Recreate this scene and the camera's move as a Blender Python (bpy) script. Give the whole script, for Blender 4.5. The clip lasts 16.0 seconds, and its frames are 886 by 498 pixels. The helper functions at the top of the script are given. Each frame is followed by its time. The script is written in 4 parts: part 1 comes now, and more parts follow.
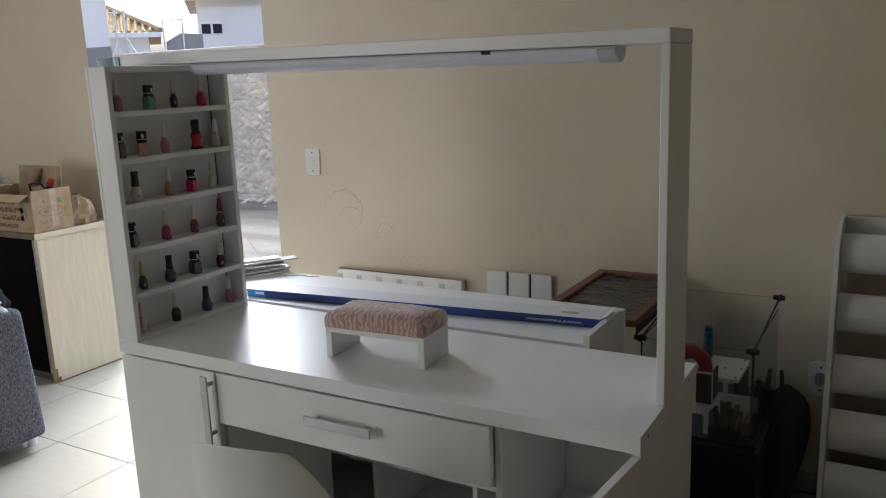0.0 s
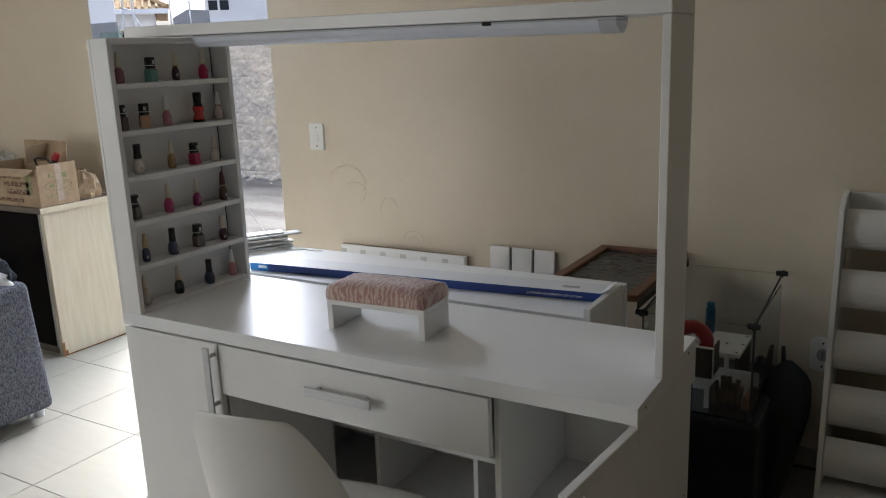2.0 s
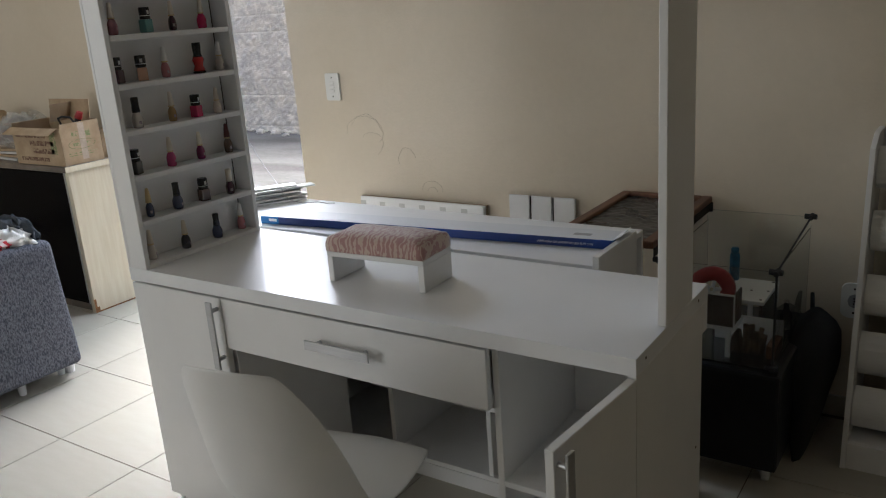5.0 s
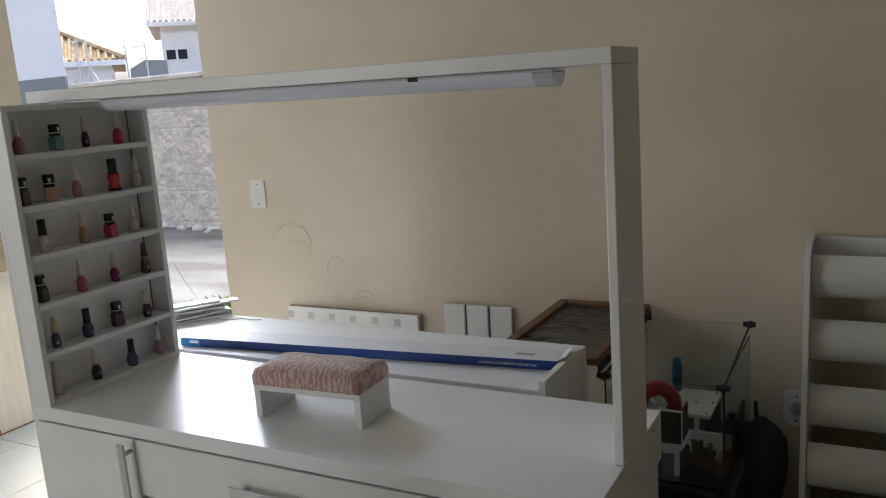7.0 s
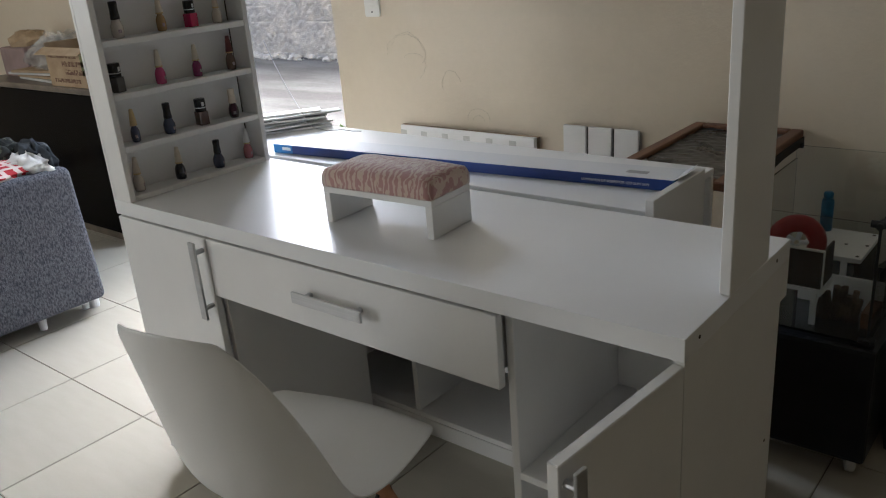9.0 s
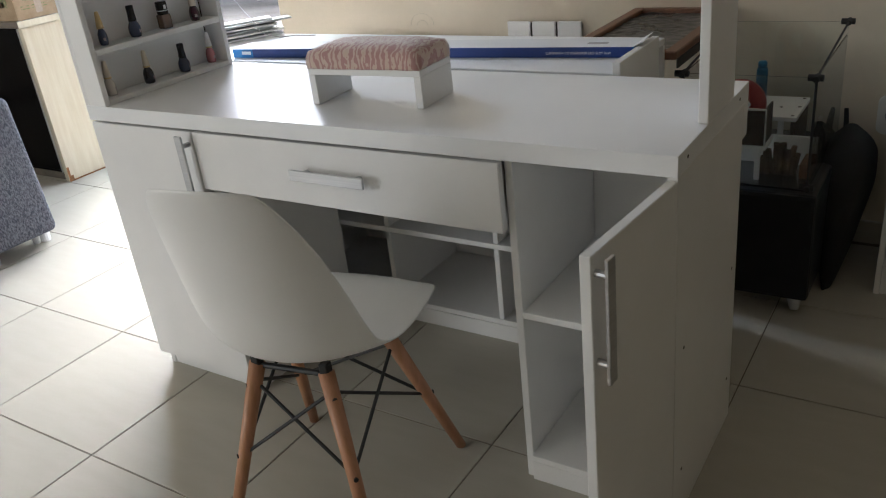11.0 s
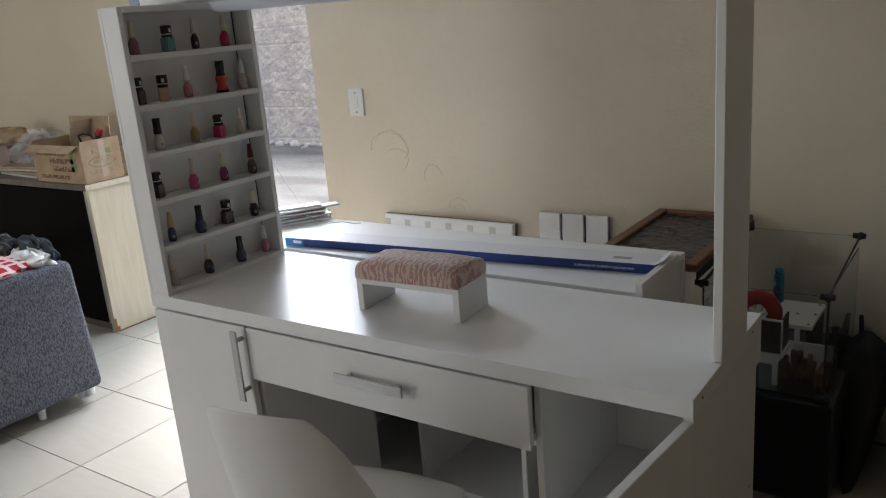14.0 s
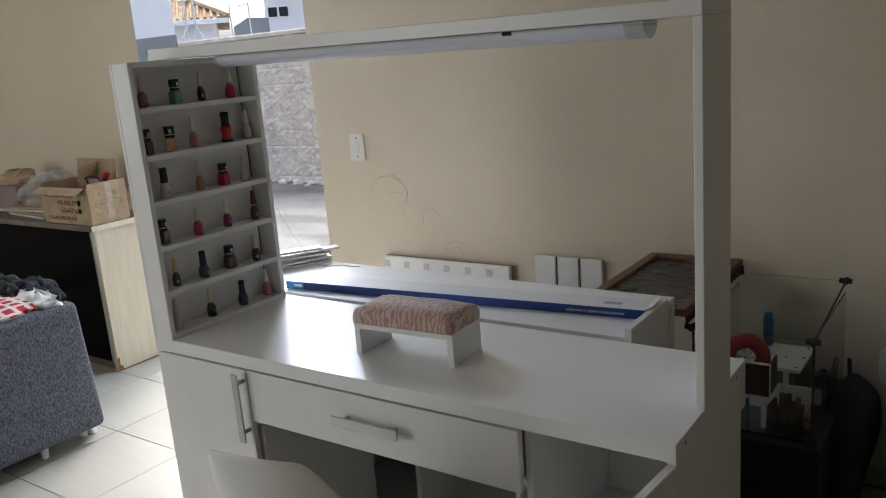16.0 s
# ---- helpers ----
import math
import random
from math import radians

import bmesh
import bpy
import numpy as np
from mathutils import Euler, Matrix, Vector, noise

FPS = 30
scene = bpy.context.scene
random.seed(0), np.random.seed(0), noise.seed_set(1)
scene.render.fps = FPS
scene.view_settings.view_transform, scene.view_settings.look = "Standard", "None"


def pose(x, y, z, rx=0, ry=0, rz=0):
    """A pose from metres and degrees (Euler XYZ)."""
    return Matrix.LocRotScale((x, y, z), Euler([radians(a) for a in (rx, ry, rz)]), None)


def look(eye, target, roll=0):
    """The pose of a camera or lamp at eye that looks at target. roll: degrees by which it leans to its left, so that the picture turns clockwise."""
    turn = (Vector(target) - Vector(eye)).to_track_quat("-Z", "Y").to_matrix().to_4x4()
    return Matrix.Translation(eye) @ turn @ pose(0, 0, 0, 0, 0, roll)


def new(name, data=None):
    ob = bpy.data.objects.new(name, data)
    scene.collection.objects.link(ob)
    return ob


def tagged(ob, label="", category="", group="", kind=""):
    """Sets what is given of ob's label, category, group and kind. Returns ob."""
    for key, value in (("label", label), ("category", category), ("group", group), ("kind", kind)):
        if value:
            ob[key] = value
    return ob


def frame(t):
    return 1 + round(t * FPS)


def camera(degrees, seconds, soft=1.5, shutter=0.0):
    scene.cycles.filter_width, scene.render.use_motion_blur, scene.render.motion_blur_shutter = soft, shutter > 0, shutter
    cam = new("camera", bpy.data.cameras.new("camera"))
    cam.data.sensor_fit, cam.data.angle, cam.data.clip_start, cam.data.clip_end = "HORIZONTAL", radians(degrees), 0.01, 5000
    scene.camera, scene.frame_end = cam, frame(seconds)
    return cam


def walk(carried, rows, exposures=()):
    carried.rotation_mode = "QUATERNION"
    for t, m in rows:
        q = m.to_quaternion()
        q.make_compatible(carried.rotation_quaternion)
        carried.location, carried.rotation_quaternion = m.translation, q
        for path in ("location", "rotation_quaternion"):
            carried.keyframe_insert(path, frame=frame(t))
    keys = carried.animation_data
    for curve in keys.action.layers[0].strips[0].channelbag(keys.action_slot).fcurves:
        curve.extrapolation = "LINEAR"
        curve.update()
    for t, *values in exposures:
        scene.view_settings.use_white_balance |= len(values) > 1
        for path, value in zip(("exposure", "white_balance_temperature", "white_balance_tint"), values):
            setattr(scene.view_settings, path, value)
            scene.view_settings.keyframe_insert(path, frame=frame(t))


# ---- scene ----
cam = camera(56.9, 16.0, soft=1.1)
PATH = [
    (0, (1.84, -1.437, 1.476), (0.847, 0.249, 1.06), -2.3),
    (0.5, (1.843, -1.417, 1.474), (0.85, 0.267, 1.055), -2.3),
    (1, (1.847, -1.404, 1.468), (0.854, 0.278, 1.038), -2.2),
    (1.5, (1.85, -1.412, 1.467), (0.851, 0.26, 1.014), -2.2),
    (2, (1.856, -1.434, 1.462), (0.852, 0.232, 0.996), -2.2),
    (2.5, (1.861, -1.47, 1.454), (0.856, 0.191, 0.973), -2.1),
    (3, (1.876, -1.534, 1.444), (0.907, 0.14, 0.935), -2.8),
    (5.3, (1.918, -1.285, 1.431), (0.817, 0.283, 0.859), -4.3),
    (5.5, (1.909, -1.26, 1.439), (0.803, 0.309, 0.879), -4.2),
    (6, (1.889, -1.218, 1.478), (0.824, 0.407, 1.002), -4.6),
    (6.5, (1.848, -1.227, 1.501), (0.856, 0.464, 1.105), -4.3),
    (7, (1.829, -1.227, 1.494), (0.883, 0.494, 1.115), -4.1),
    (7.5, (1.84, -1.128, 1.456), (0.89, 0.58, 1.034), -4.1),
    (8, (1.868, -1.072, 1.411), (0.798, 0.519, 0.842), -3.0),
    (8.5, (1.865, -1.025, 1.378), (0.678, 0.447, 0.727), -3.2),
    (9, (1.825, -0.975, 1.327), (0.607, 0.444, 0.619), -4.7),
    (9.5, (1.796, -0.989, 1.277), (0.611, 0.432, 0.518), -6.7),
    (10, (1.782, -1.083, 1.24), (0.719, 0.395, 0.411), -7.0),
    (10.2, (1.786, -1.126, 1.236), (0.747, 0.359, 0.39), -7.0),
    (12.3, (1.775, -1.228, 1.249), (0.747, 0.258, 0.393), -6.6),
    (12.5, (1.773, -1.229, 1.268), (0.744, 0.262, 0.42), -6.4),
    (13, (1.782, -1.237, 1.337), (0.737, 0.302, 0.602), -6.2),
    (13.5, (1.8, -1.251, 1.406), (0.714, 0.321, 0.813), -6.0),
    (14, (1.826, -1.263, 1.448), (0.702, 0.298, 0.9), -4.8),
    (14.5, (1.84, -1.27, 1.467), (0.709, 0.3, 0.962), -4.3),
    (15, (1.855, -1.282, 1.476), (0.722, 0.29, 0.982), -4.5),
    (15.5, (1.866, -1.289, 1.483), (0.732, 0.287, 1.002), -4.7),
    (16, (1.878, -1.3, 1.491), (0.742, 0.279, 1.027), -4.7),
]
EXPOSURES = [(0.0, 2.77, 5480, 9), (3.0, 2.84, 5480, 9), (5.5, 2.76, 5480, 9), (7.0, 2.87, 5480, 9), (8.0, 2.79, 5480, 9), (9.0, 2.92, 5480, 9), (10.0, 3.24, 5480, 9), (12.5, 3.4, 5480, 9), (13.0, 3.17, 5480, 9), (13.5, 2.96, 5480, 9), (14.0, 2.84, 5480, 9), (16.0, 2.8, 5480, 9)]
walk(cam, [(t, look(eye, target, roll)) for t, eye, target, roll in PATH], EXPOSURES)
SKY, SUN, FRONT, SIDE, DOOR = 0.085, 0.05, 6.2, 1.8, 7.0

# ---- world, sun and large lights ----
world = bpy.data.worlds.new("sky")
scene.world = world
world.use_nodes = True
wn = world.node_tree.nodes
sky = wn.new("ShaderNodeTexSky")
sky.sky_type = "NISHITA"
sky.sun_disc = False
sky.sun_elevation = radians(48)
sky.sun_rotation = radians(316)
sky.air_density, sky.dust_density, sky.ozone_density = 0.7, 10.0, 0.5
haze = wn.new("ShaderNodeHueSaturation")
haze.inputs["Saturation"].default_value = 0.7
world.node_tree.links.new(sky.outputs[0], haze.inputs["Color"])
world.node_tree.links.new(haze.outputs[0], wn["Background"].inputs[0])
wn["Background"].inputs[1].default_value = SKY


def lamp(name, kind, power, m, colour=(1, 1, 1), size=(1, 1), angle=0.1):
    data = bpy.data.lights.new(name, kind)
    data.energy, data.color = power, colour
    if kind == "AREA":
        data.shape, data.size, data.size_y = "RECTANGLE", size[0], size[1]
    else:
        data.angle = angle
    ob = new(name, data)
    ob.matrix_world = m
    return ob


lamp("sun", "SUN", SUN, look((-7.0, 13.2, 11.0), (0, 6, 0)), (1.0, 0.96, 0.9), angle=radians(15))
# added fill lamps in two assumed, unseen openings behind the camera's back
lamp("unseen_window_fill_front", "AREA", FRONT, look((-2.0, -3.7, 1.35), (-2.0, 0, 1.3)), (1.0, 0.94, 0.83), (1.85, 1.95))
lamp("unseen_window_fill_side", "AREA", SIDE, look((-4.42, -2.2, 1.5), (0, -2.2, 1.3)), (1.0, 0.96, 0.88), (1.7, 1.15))
# added lamp that strengthens the yard door's daylight under the lintel, above the view
lamp("door_fill", "AREA", DOOR, look((-1.37, 1.75, 2.3), (1.2, 0.3, 1.2)), (0.86, 0.93, 1.0), (1.15, 0.4))


# ---- materials ----
def mat(name, colour, rough=0.5, metal=0.0, vary=0.08, scale=8.0, fine=120.0, bump=0.0, bump_scale=200.0,
        stretch=(1, 1, 1), second=None, spread=(0.35, 0.65), coat=0.0, rnd=0.0, spec=0.5, gloss=(0.07, 0.09)):
    """A surface with broad and fine variation of its colour, varying gloss and a fine relief."""
    m = bpy.data.materials.new(name)
    m.use_nodes = True
    t = m.node_tree
    n, l = t.nodes, t.links
    b = n["Principled BSDF"]
    co = n.new("ShaderNodeTexCoord")
    mp = n.new("ShaderNodeMapping")
    mp.inputs["Scale"].default_value = stretch
    l.new(co.outputs["Object"], mp.inputs["Vector"])
    big = n.new("ShaderNodeTexNoise")
    big.inputs["Scale"].default_value, big.inputs["Detail"].default_value = scale, 6
    small = n.new("ShaderNodeTexNoise")
    small.inputs["Scale"].default_value, small.inputs["Detail"].default_value = fine, 3
    l.new(mp.outputs[0], big.inputs["Vector"])
    l.new(mp.outputs[0], small.inputs["Vector"])
    ramp = n.new("ShaderNodeValToRGB")
    c2 = second or [c * (1 - vary * 2.2) for c in colour]
    ramp.color_ramp.elements[0].position, ramp.color_ramp.elements[1].position = spread
    ramp.color_ramp.elements[0].color = (*c2, 1)
    ramp.color_ramp.elements[1].color = (*colour, 1)
    l.new(big.outputs["Fac"], ramp.inputs[0])
    mr = n.new("ShaderNodeMapRange")
    mr.inputs["To Min"].default_value, mr.inputs["To Max"].default_value = 1 - vary, 1 + vary
    l.new(small.outputs["Fac"], mr.inputs["Value"])
    mul = n.new("ShaderNodeMix")
    mul.data_type, mul.blend_type = "RGBA", "MULTIPLY"
    mul.inputs["Factor"].default_value = 1
    l.new(ramp.outputs[0], mul.inputs["A"])
    l.new(mr.outputs[0], mul.inputs["B"])
    out = mul.outputs["Result"]
    if rnd:
        oi = n.new("ShaderNodeObjectInfo")
        hv = n.new("ShaderNodeHueSaturation")
        r2 = n.new("ShaderNodeMapRange")
        r2.inputs["To Min"].default_value, r2.inputs["To Max"].default_value = 1 - rnd, 1 + rnd
        l.new(oi.outputs["Random"], r2.inputs["Value"])
        l.new(r2.outputs[0], hv.inputs["Value"])
        l.new(out, hv.inputs["Color"])
        out = hv.outputs["Color"]
    l.new(out, b.inputs["Base Color"])
    rr = n.new("ShaderNodeMapRange")
    rr.inputs["To Min"].default_value, rr.inputs["To Max"].default_value = max(rough - gloss[0], 0.02), min(rough + gloss[1], 1)
    l.new(big.outputs["Fac"], rr.inputs["Value"])
    l.new(rr.outputs[0], b.inputs["Roughness"])
    b.inputs["Metallic"].default_value = metal
    b.inputs["Coat Weight"].default_value = coat
    b.inputs["Specular IOR Level"].default_value = spec
    if bump:
        tex = n.new("ShaderNodeTexNoise")
        tex.inputs["Scale"].default_value, tex.inputs["Detail"].default_value = bump_scale, 5
        l.new(mp.outputs[0], tex.inputs["Vector"])
        bp = n.new("ShaderNodeBump")
        bp.inputs["Strength"].default_value, bp.inputs["Distance"].default_value = bump, 0.01
        l.new(tex.outputs["Fac"], bp.inputs["Height"])
        l.new(bp.outputs[0], b.inputs["Normal"])
    return m


def glass(name, colour=(0.93, 0.97, 0.95), rough=0.0):
    m = bpy.data.materials.new(name)
    m.use_nodes = True
    b = m.node_tree.nodes["Principled BSDF"]
    b.inputs["Base Color"].default_value = (*colour, 1)
    b.inputs["Transmission Weight"].default_value = 1
    b.inputs["Roughness"].default_value = rough
    b.inputs["IOR"].default_value = 1.45
    return m


def zebra(name, a, c):
    """Printed zebra-stripe cloth."""
    m = mat(name, a, 0.9, bump=0.25, bump_scale=600)
    n, l = m.node_tree.nodes, m.node_tree.links
    b = n["Principled BSDF"]
    co = n.new("ShaderNodeTexCoord")
    mp = n.new("ShaderNodeMapping")
    mp.inputs["Scale"].default_value = (1.0, 0.75, 0.5)
    l.new(co.outputs["Object"], mp.inputs["Vector"])
    wave = n.new("ShaderNodeTexWave")
    wave.bands_direction = "X"
    wave.inputs["Scale"].default_value = 22
    wave.inputs["Distortion"].default_value = 11
    wave.inputs["Detail"].default_value = 3.0
    wave.inputs["Detail Scale"].default_value = 2.2
    l.new(mp.outputs[0], wave.inputs["Vector"])
    ramp = n.new("ShaderNodeValToRGB")
    ramp.color_ramp.elements[0].position, ramp.color_ramp.elements[1].position = 0.52, 0.66
    b.inputs["Sheen Weight"].default_value, b.inputs["Sheen Roughness"].default_value = 1.0, 0.35
    ramp.color_ramp.elements[0].color, ramp.color_ramp.elements[1].color = (*a, 1), (*c, 1)
    l.new(wave.outputs["Fac"], ramp.inputs[0])
    l.new(ramp.outputs[0], b.inputs["Base Color"])
    return m


M_WALL = mat("cream_wall_paint", (0.69, 0.61, 0.48), 0.75, vary=0.03, scale=1.6, fine=40, bump=0.12, bump_scale=90,
             second=(0.645, 0.56, 0.425), spread=(0.3, 0.6))
M_CEIL = mat("grey_ceiling_paint", (0.72, 0.68, 0.62), 0.85, vary=0.03)
M_TILE = mat("glazed_floor_tile", (0.46, 0.432, 0.365), 0.3, vary=0.02, scale=5, fine=60, stretch=(1, 5, 1),
             second=(0.44, 0.41, 0.34), rnd=0.03, bump=0.012, bump_scale=25, spec=0.3, gloss=(0.008, 0.01))
M_GROUT = mat("grey_brown_grout", (0.2, 0.17, 0.13), 0.9, vary=0.2)
M_WHITE = mat("white_laminate", (0.81, 0.8, 0.78), 0.33, vary=0.014, scale=8, fine=120, gloss=(0.015, 0.015))
M_TOP = mat("white_laminate_top", (0.83, 0.83, 0.83), 0.305, vary=0.01, scale=8, fine=120, gloss=(0.015, 0.015), spec=0.8)
M_RAW = mat("raw_board_core", (0.42, 0.31, 0.2), 0.9, vary=0.2, fine=300)
M_ALU = mat("brushed_aluminium", (0.56, 0.56, 0.57), 0.38, 1.0, vary=0.05, stretch=(1, 1, 30))
M_PLASTIC = mat("white_moulded_plastic", (0.86, 0.85, 0.825), 0.4, vary=0.012, scale=4, bump=0.02, bump_scale=300)
M_BEECH = mat("varnished_beech", (0.5, 0.255, 0.145), 0.4, vary=0.1, scale=12, fine=80, stretch=(6, 6, 0.7),
              second=(0.42, 0.21, 0.1))
M_BLACKMETAL = mat("black_wire", (0.02, 0.02, 0.02), 0.45, vary=0.1)
M_DIFF = mat("frosted_lamp_diffuser", (0.74, 0.76, 0.83), 0.35, vary=0.015)
M_LAMPEND = mat("grey_lamp_cap", (0.55, 0.55, 0.57), 0.4, vary=0.03)
M_ZEBRA = zebra("pink_zebra_cloth", (0.47, 0.27, 0.255), (0.63, 0.5, 0.42))
M_BLUE = mat("blue_printed_card", (0.012, 0.055, 0.3), 0.4, vary=0.1, scale=2.5, second=(0.008, 0.03, 0.17))
M_CYAN = mat("light_blue_printed_card", (0.03, 0.22, 0.6), 0.4, vary=0.1)
M_CARD = mat("white_card", (0.76, 0.77, 0.79), 0.5, vary=0.02)
M_INK = mat("white_print", (0.85, 0.87, 0.9), 0.5, vary=0.02)
M_GREYINK = mat("grey_print", (0.4, 0.4, 0.4), 0.6, vary=0.1)
M_SLOT = mat("dark_gap_board", (0.03, 0.025, 0.02), 0.8, vary=0.2)
M_WOODF = mat("brown_wood_frame", (0.19, 0.085, 0.04), 0.45, vary=0.15, scale=6, fine=60, stretch=(8, 0.8, 8),
              second=(0.12, 0.05, 0.025))
M_FOIL = mat("crinkled_black_film", (0.035, 0.034, 0.033), 0.28, vary=0.2, scale=10)
M_BLACK = mat("black_lacquer", (0.004, 0.004, 0.005), 0.16, vary=0.1, scale=5, spec=0.04)
M_BLACKPAINT = mat("black_painted_board", (0.011, 0.012, 0.014), 0.35, vary=0.2, scale=7, spec=0.3, bump=0.03, bump_scale=90)
M_BLACKCLOTH = mat("black_nylon_cloth", (0.008, 0.008, 0.009), 0.75, vary=0.3, scale=10, bump=0.3, bump_scale=300)
M_RUBBER = mat("black_rubber", (0.012, 0.012, 0.012), 0.6, vary=0.1)
M_GLASS = glass("clear_glass", (0.96, 0.985, 0.975))
M_TINT = glass("green_tinted_glass", (0.55, 0.72, 0.68))
M_CORD = mat("grey_cord", (0.3, 0.29, 0.28), 0.6, vary=0.1)
M_RED = mat("red_plastic", (0.33, 0.012, 0.015), 0.4, vary=0.08)
M_TEAL = mat("blue_can_print", (0.02, 0.16, 0.28), 0.3, 0.3, vary=0.2, scale=25, second=(0.01, 0.05, 0.1))
M_BROWNBOARD = mat("dark_brown_board", (0.045, 0.028, 0.02), 0.6, vary=0.2)
M_BARK = mat("rough_stick_bark", (0.19, 0.125, 0.08), 0.9, vary=0.35, scale=30, bump=0.6, bump_scale=120)
M_SWITCH = mat("white_switch_plastic", (0.78, 0.77, 0.72), 0.35, vary=0.02)
M_DARK = mat("dark_hole", (0.02, 0.02, 0.02), 0.8, vary=0.1)
M_VENEER = mat("pale_worn_veneer", (0.68, 0.615, 0.47), 0.35, vary=0.05, scale=7, fine=50, stretch=(9, 9, 0.6),
               second=(0.625, 0.55, 0.4), bump=0.04, bump_scale=40)
M_STONE = mat("brown_cabinet_top", (0.2, 0.165, 0.13), 0.35, vary=0.2, scale=12)
M_WORN = mat("bare_orange_board_edge", (0.36, 0.17, 0.06), 0.9, vary=0.3, scale=40)
M_KRAFT = mat("worn_kraft_cardboard", (0.43, 0.32, 0.2), 0.85, vary=0.1, scale=14, fine=90, second=(0.34, 0.24, 0.14), bump=0.1, bump_scale=60)
M_GREENINK = mat("green_box_print", (0.2, 0.23, 0.1), 0.85, vary=0.2, scale=70, second=(0.4, 0.31, 0.19), spread=(0.4, 0.56))
M_BROWNINK = mat("brown_box_print", (0.15, 0.08, 0.05), 0.85, vary=0.2, scale=70, second=(0.38, 0.28, 0.17), spread=(0.38, 0.52))
M_TAPE = mat("clear_parcel_tape", (0.52, 0.42, 0.33), 0.2, vary=0.08, scale=30)
M_FILM = mat("thin_clear_plastic", (0.75, 0.74, 0.7), 0.18, vary=0.05, scale=20)
fn, fl = M_FILM.node_tree.nodes, M_FILM.node_tree.links
see = fn.new("ShaderNodeBsdfTransparent")
blend = fn.new("ShaderNodeMixShader")
blend.inputs[0].default_value = 0.24
fl.new(see.outputs[0], blend.inputs[1])
fl.new(fn["Principled BSDF"].outputs[0], blend.inputs[2])
fl.new(blend.outputs[0], fn["Material Output"].inputs["Surface"])
M_PAPER = mat("grey_paper", (0.62, 0.61, 0.58), 0.7, vary=0.08, scale=15)
M_MAUVE = mat("faded_mauve_card", (0.3, 0.215, 0.2), 0.8, vary=0.1, scale=12)
M_CLOTHW = mat("white_cotton", (0.74, 0.73, 0.71), 0.95, vary=0.08, bump=0.3, bump_scale=250)
M_CLOTHG = mat("dark_grey_jersey", (0.05, 0.058, 0.07), 0.95, vary=0.2, bump=0.3, bump_scale=250)
M_CLOTHK = mat("black_printed_cotton", (0.02, 0.022, 0.02), 0.95, vary=0.3, scale=40, second=(0.16, 0.17, 0.12), spread=(0.3, 0.42))
M_CONCRETE = mat("damp_yard_concrete", (0.17, 0.158, 0.137), 0.8, vary=0.3, scale=1.1, fine=26, stretch=(0.5, 1.6, 1), spread=(0.4, 0.58), second=(0.095, 0.085, 0.07), bump=0.3, bump_scale=60, spec=0.2)
M_PLASTER = mat("rough_grey_render", (0.68, 0.605, 0.485), 0.95, vary=0.12, scale=6, fine=45, second=(0.5, 0.45, 0.37), bump=1.0, bump_scale=60)
M_HOUSE = mat("white_house_paint", (0.82, 0.81, 0.79), 0.8, vary=0.03, scale=1)
M_HOUSEGREY = mat("grey_house_paint", (0.27, 0.27, 0.265), 0.9, vary=0.05, scale=1, spec=0.1)
M_ROOF = mat("clay_roof_tile", (0.34, 0.21, 0.1), 0.95, vary=0.15, scale=3, second=(0.46, 0.36, 0.22), spec=0.1)
M_ROOFPALE = mat("faded_roof_tile", (0.42, 0.36, 0.31), 0.95, vary=0.12, scale=3, spec=0.1)
M_RAIL = mat("weathered_white_rail", (0.62, 0.62, 0.61), 0.6, vary=0.1)
M_PANE = mat("far_window_pane", (0.03, 0.034, 0.04), 0.5, vary=0.1, spec=0.1)
M_GRASS = mat("grass_blades", (0.16, 0.26, 0.05), 0.7, vary=0.25, scale=20)
M_PENCIL = mat("pencil_line", (0.655, 0.578, 0.455), 0.9, vary=0.1, scale=30)


def tweed():
    """Blue-grey speckled upholstery."""
    m = mat("blue_grey_tweed", (0.16, 0.165, 0.195), 0.95, vary=0.3, scale=170, fine=420, stretch=(1, 1, 0.5),
            second=(0.045, 0.05, 0.068), spread=(0.36, 0.62), bump=0.5, bump_scale=420)
    return m


def plaid():
    m = mat("red_plaid_cotton", (0.45, 0.02, 0.03), 0.95, vary=0.08, bump=0.3, bump_scale=250)
    n, l = m.node_tree.nodes, m.node_tree.links
    co = n.new("ShaderNodeTexCoord")
    fac = []
    for d in ("X", "Y"):
        w = n.new("ShaderNodeTexWave")
        w.bands_direction = d
        w.inputs["Scale"].default_value = 5.5
        w.inputs["Distortion"].default_value = 0.6
        l.new(co.outputs["Object"], w.inputs["Vector"])
        r = n.new("ShaderNodeMapRange")
        r.inputs["From Min"].default_value, r.inputs["From Max"].default_value = 0.72, 0.8
        l.new(w.outputs["Fac"], r.inputs["Value"])
        fac.append(r)
    mx = n.new("ShaderNodeMath")
    mx.operation = "MAXIMUM"
    l.new(fac[0].outputs[0], mx.inputs[0])
    l.new(fac[1].outputs[0], mx.inputs[1])
    mix = n.new("ShaderNodeMix")
    mix.data_type = "RGBA"
    mix.inputs["A"].default_value = (0.42, 0.015, 0.025, 1)
    mix.inputs["B"].default_value = (0.66, 0.55, 0.52, 1)
    l.new(mx.outputs[0], mix.inputs["Factor"])
    l.new(mix.outputs["Result"], n["Principled BSDF"].inputs["Base Color"])
    return m


M_TWEED = tweed()
M_PLAID = plaid()


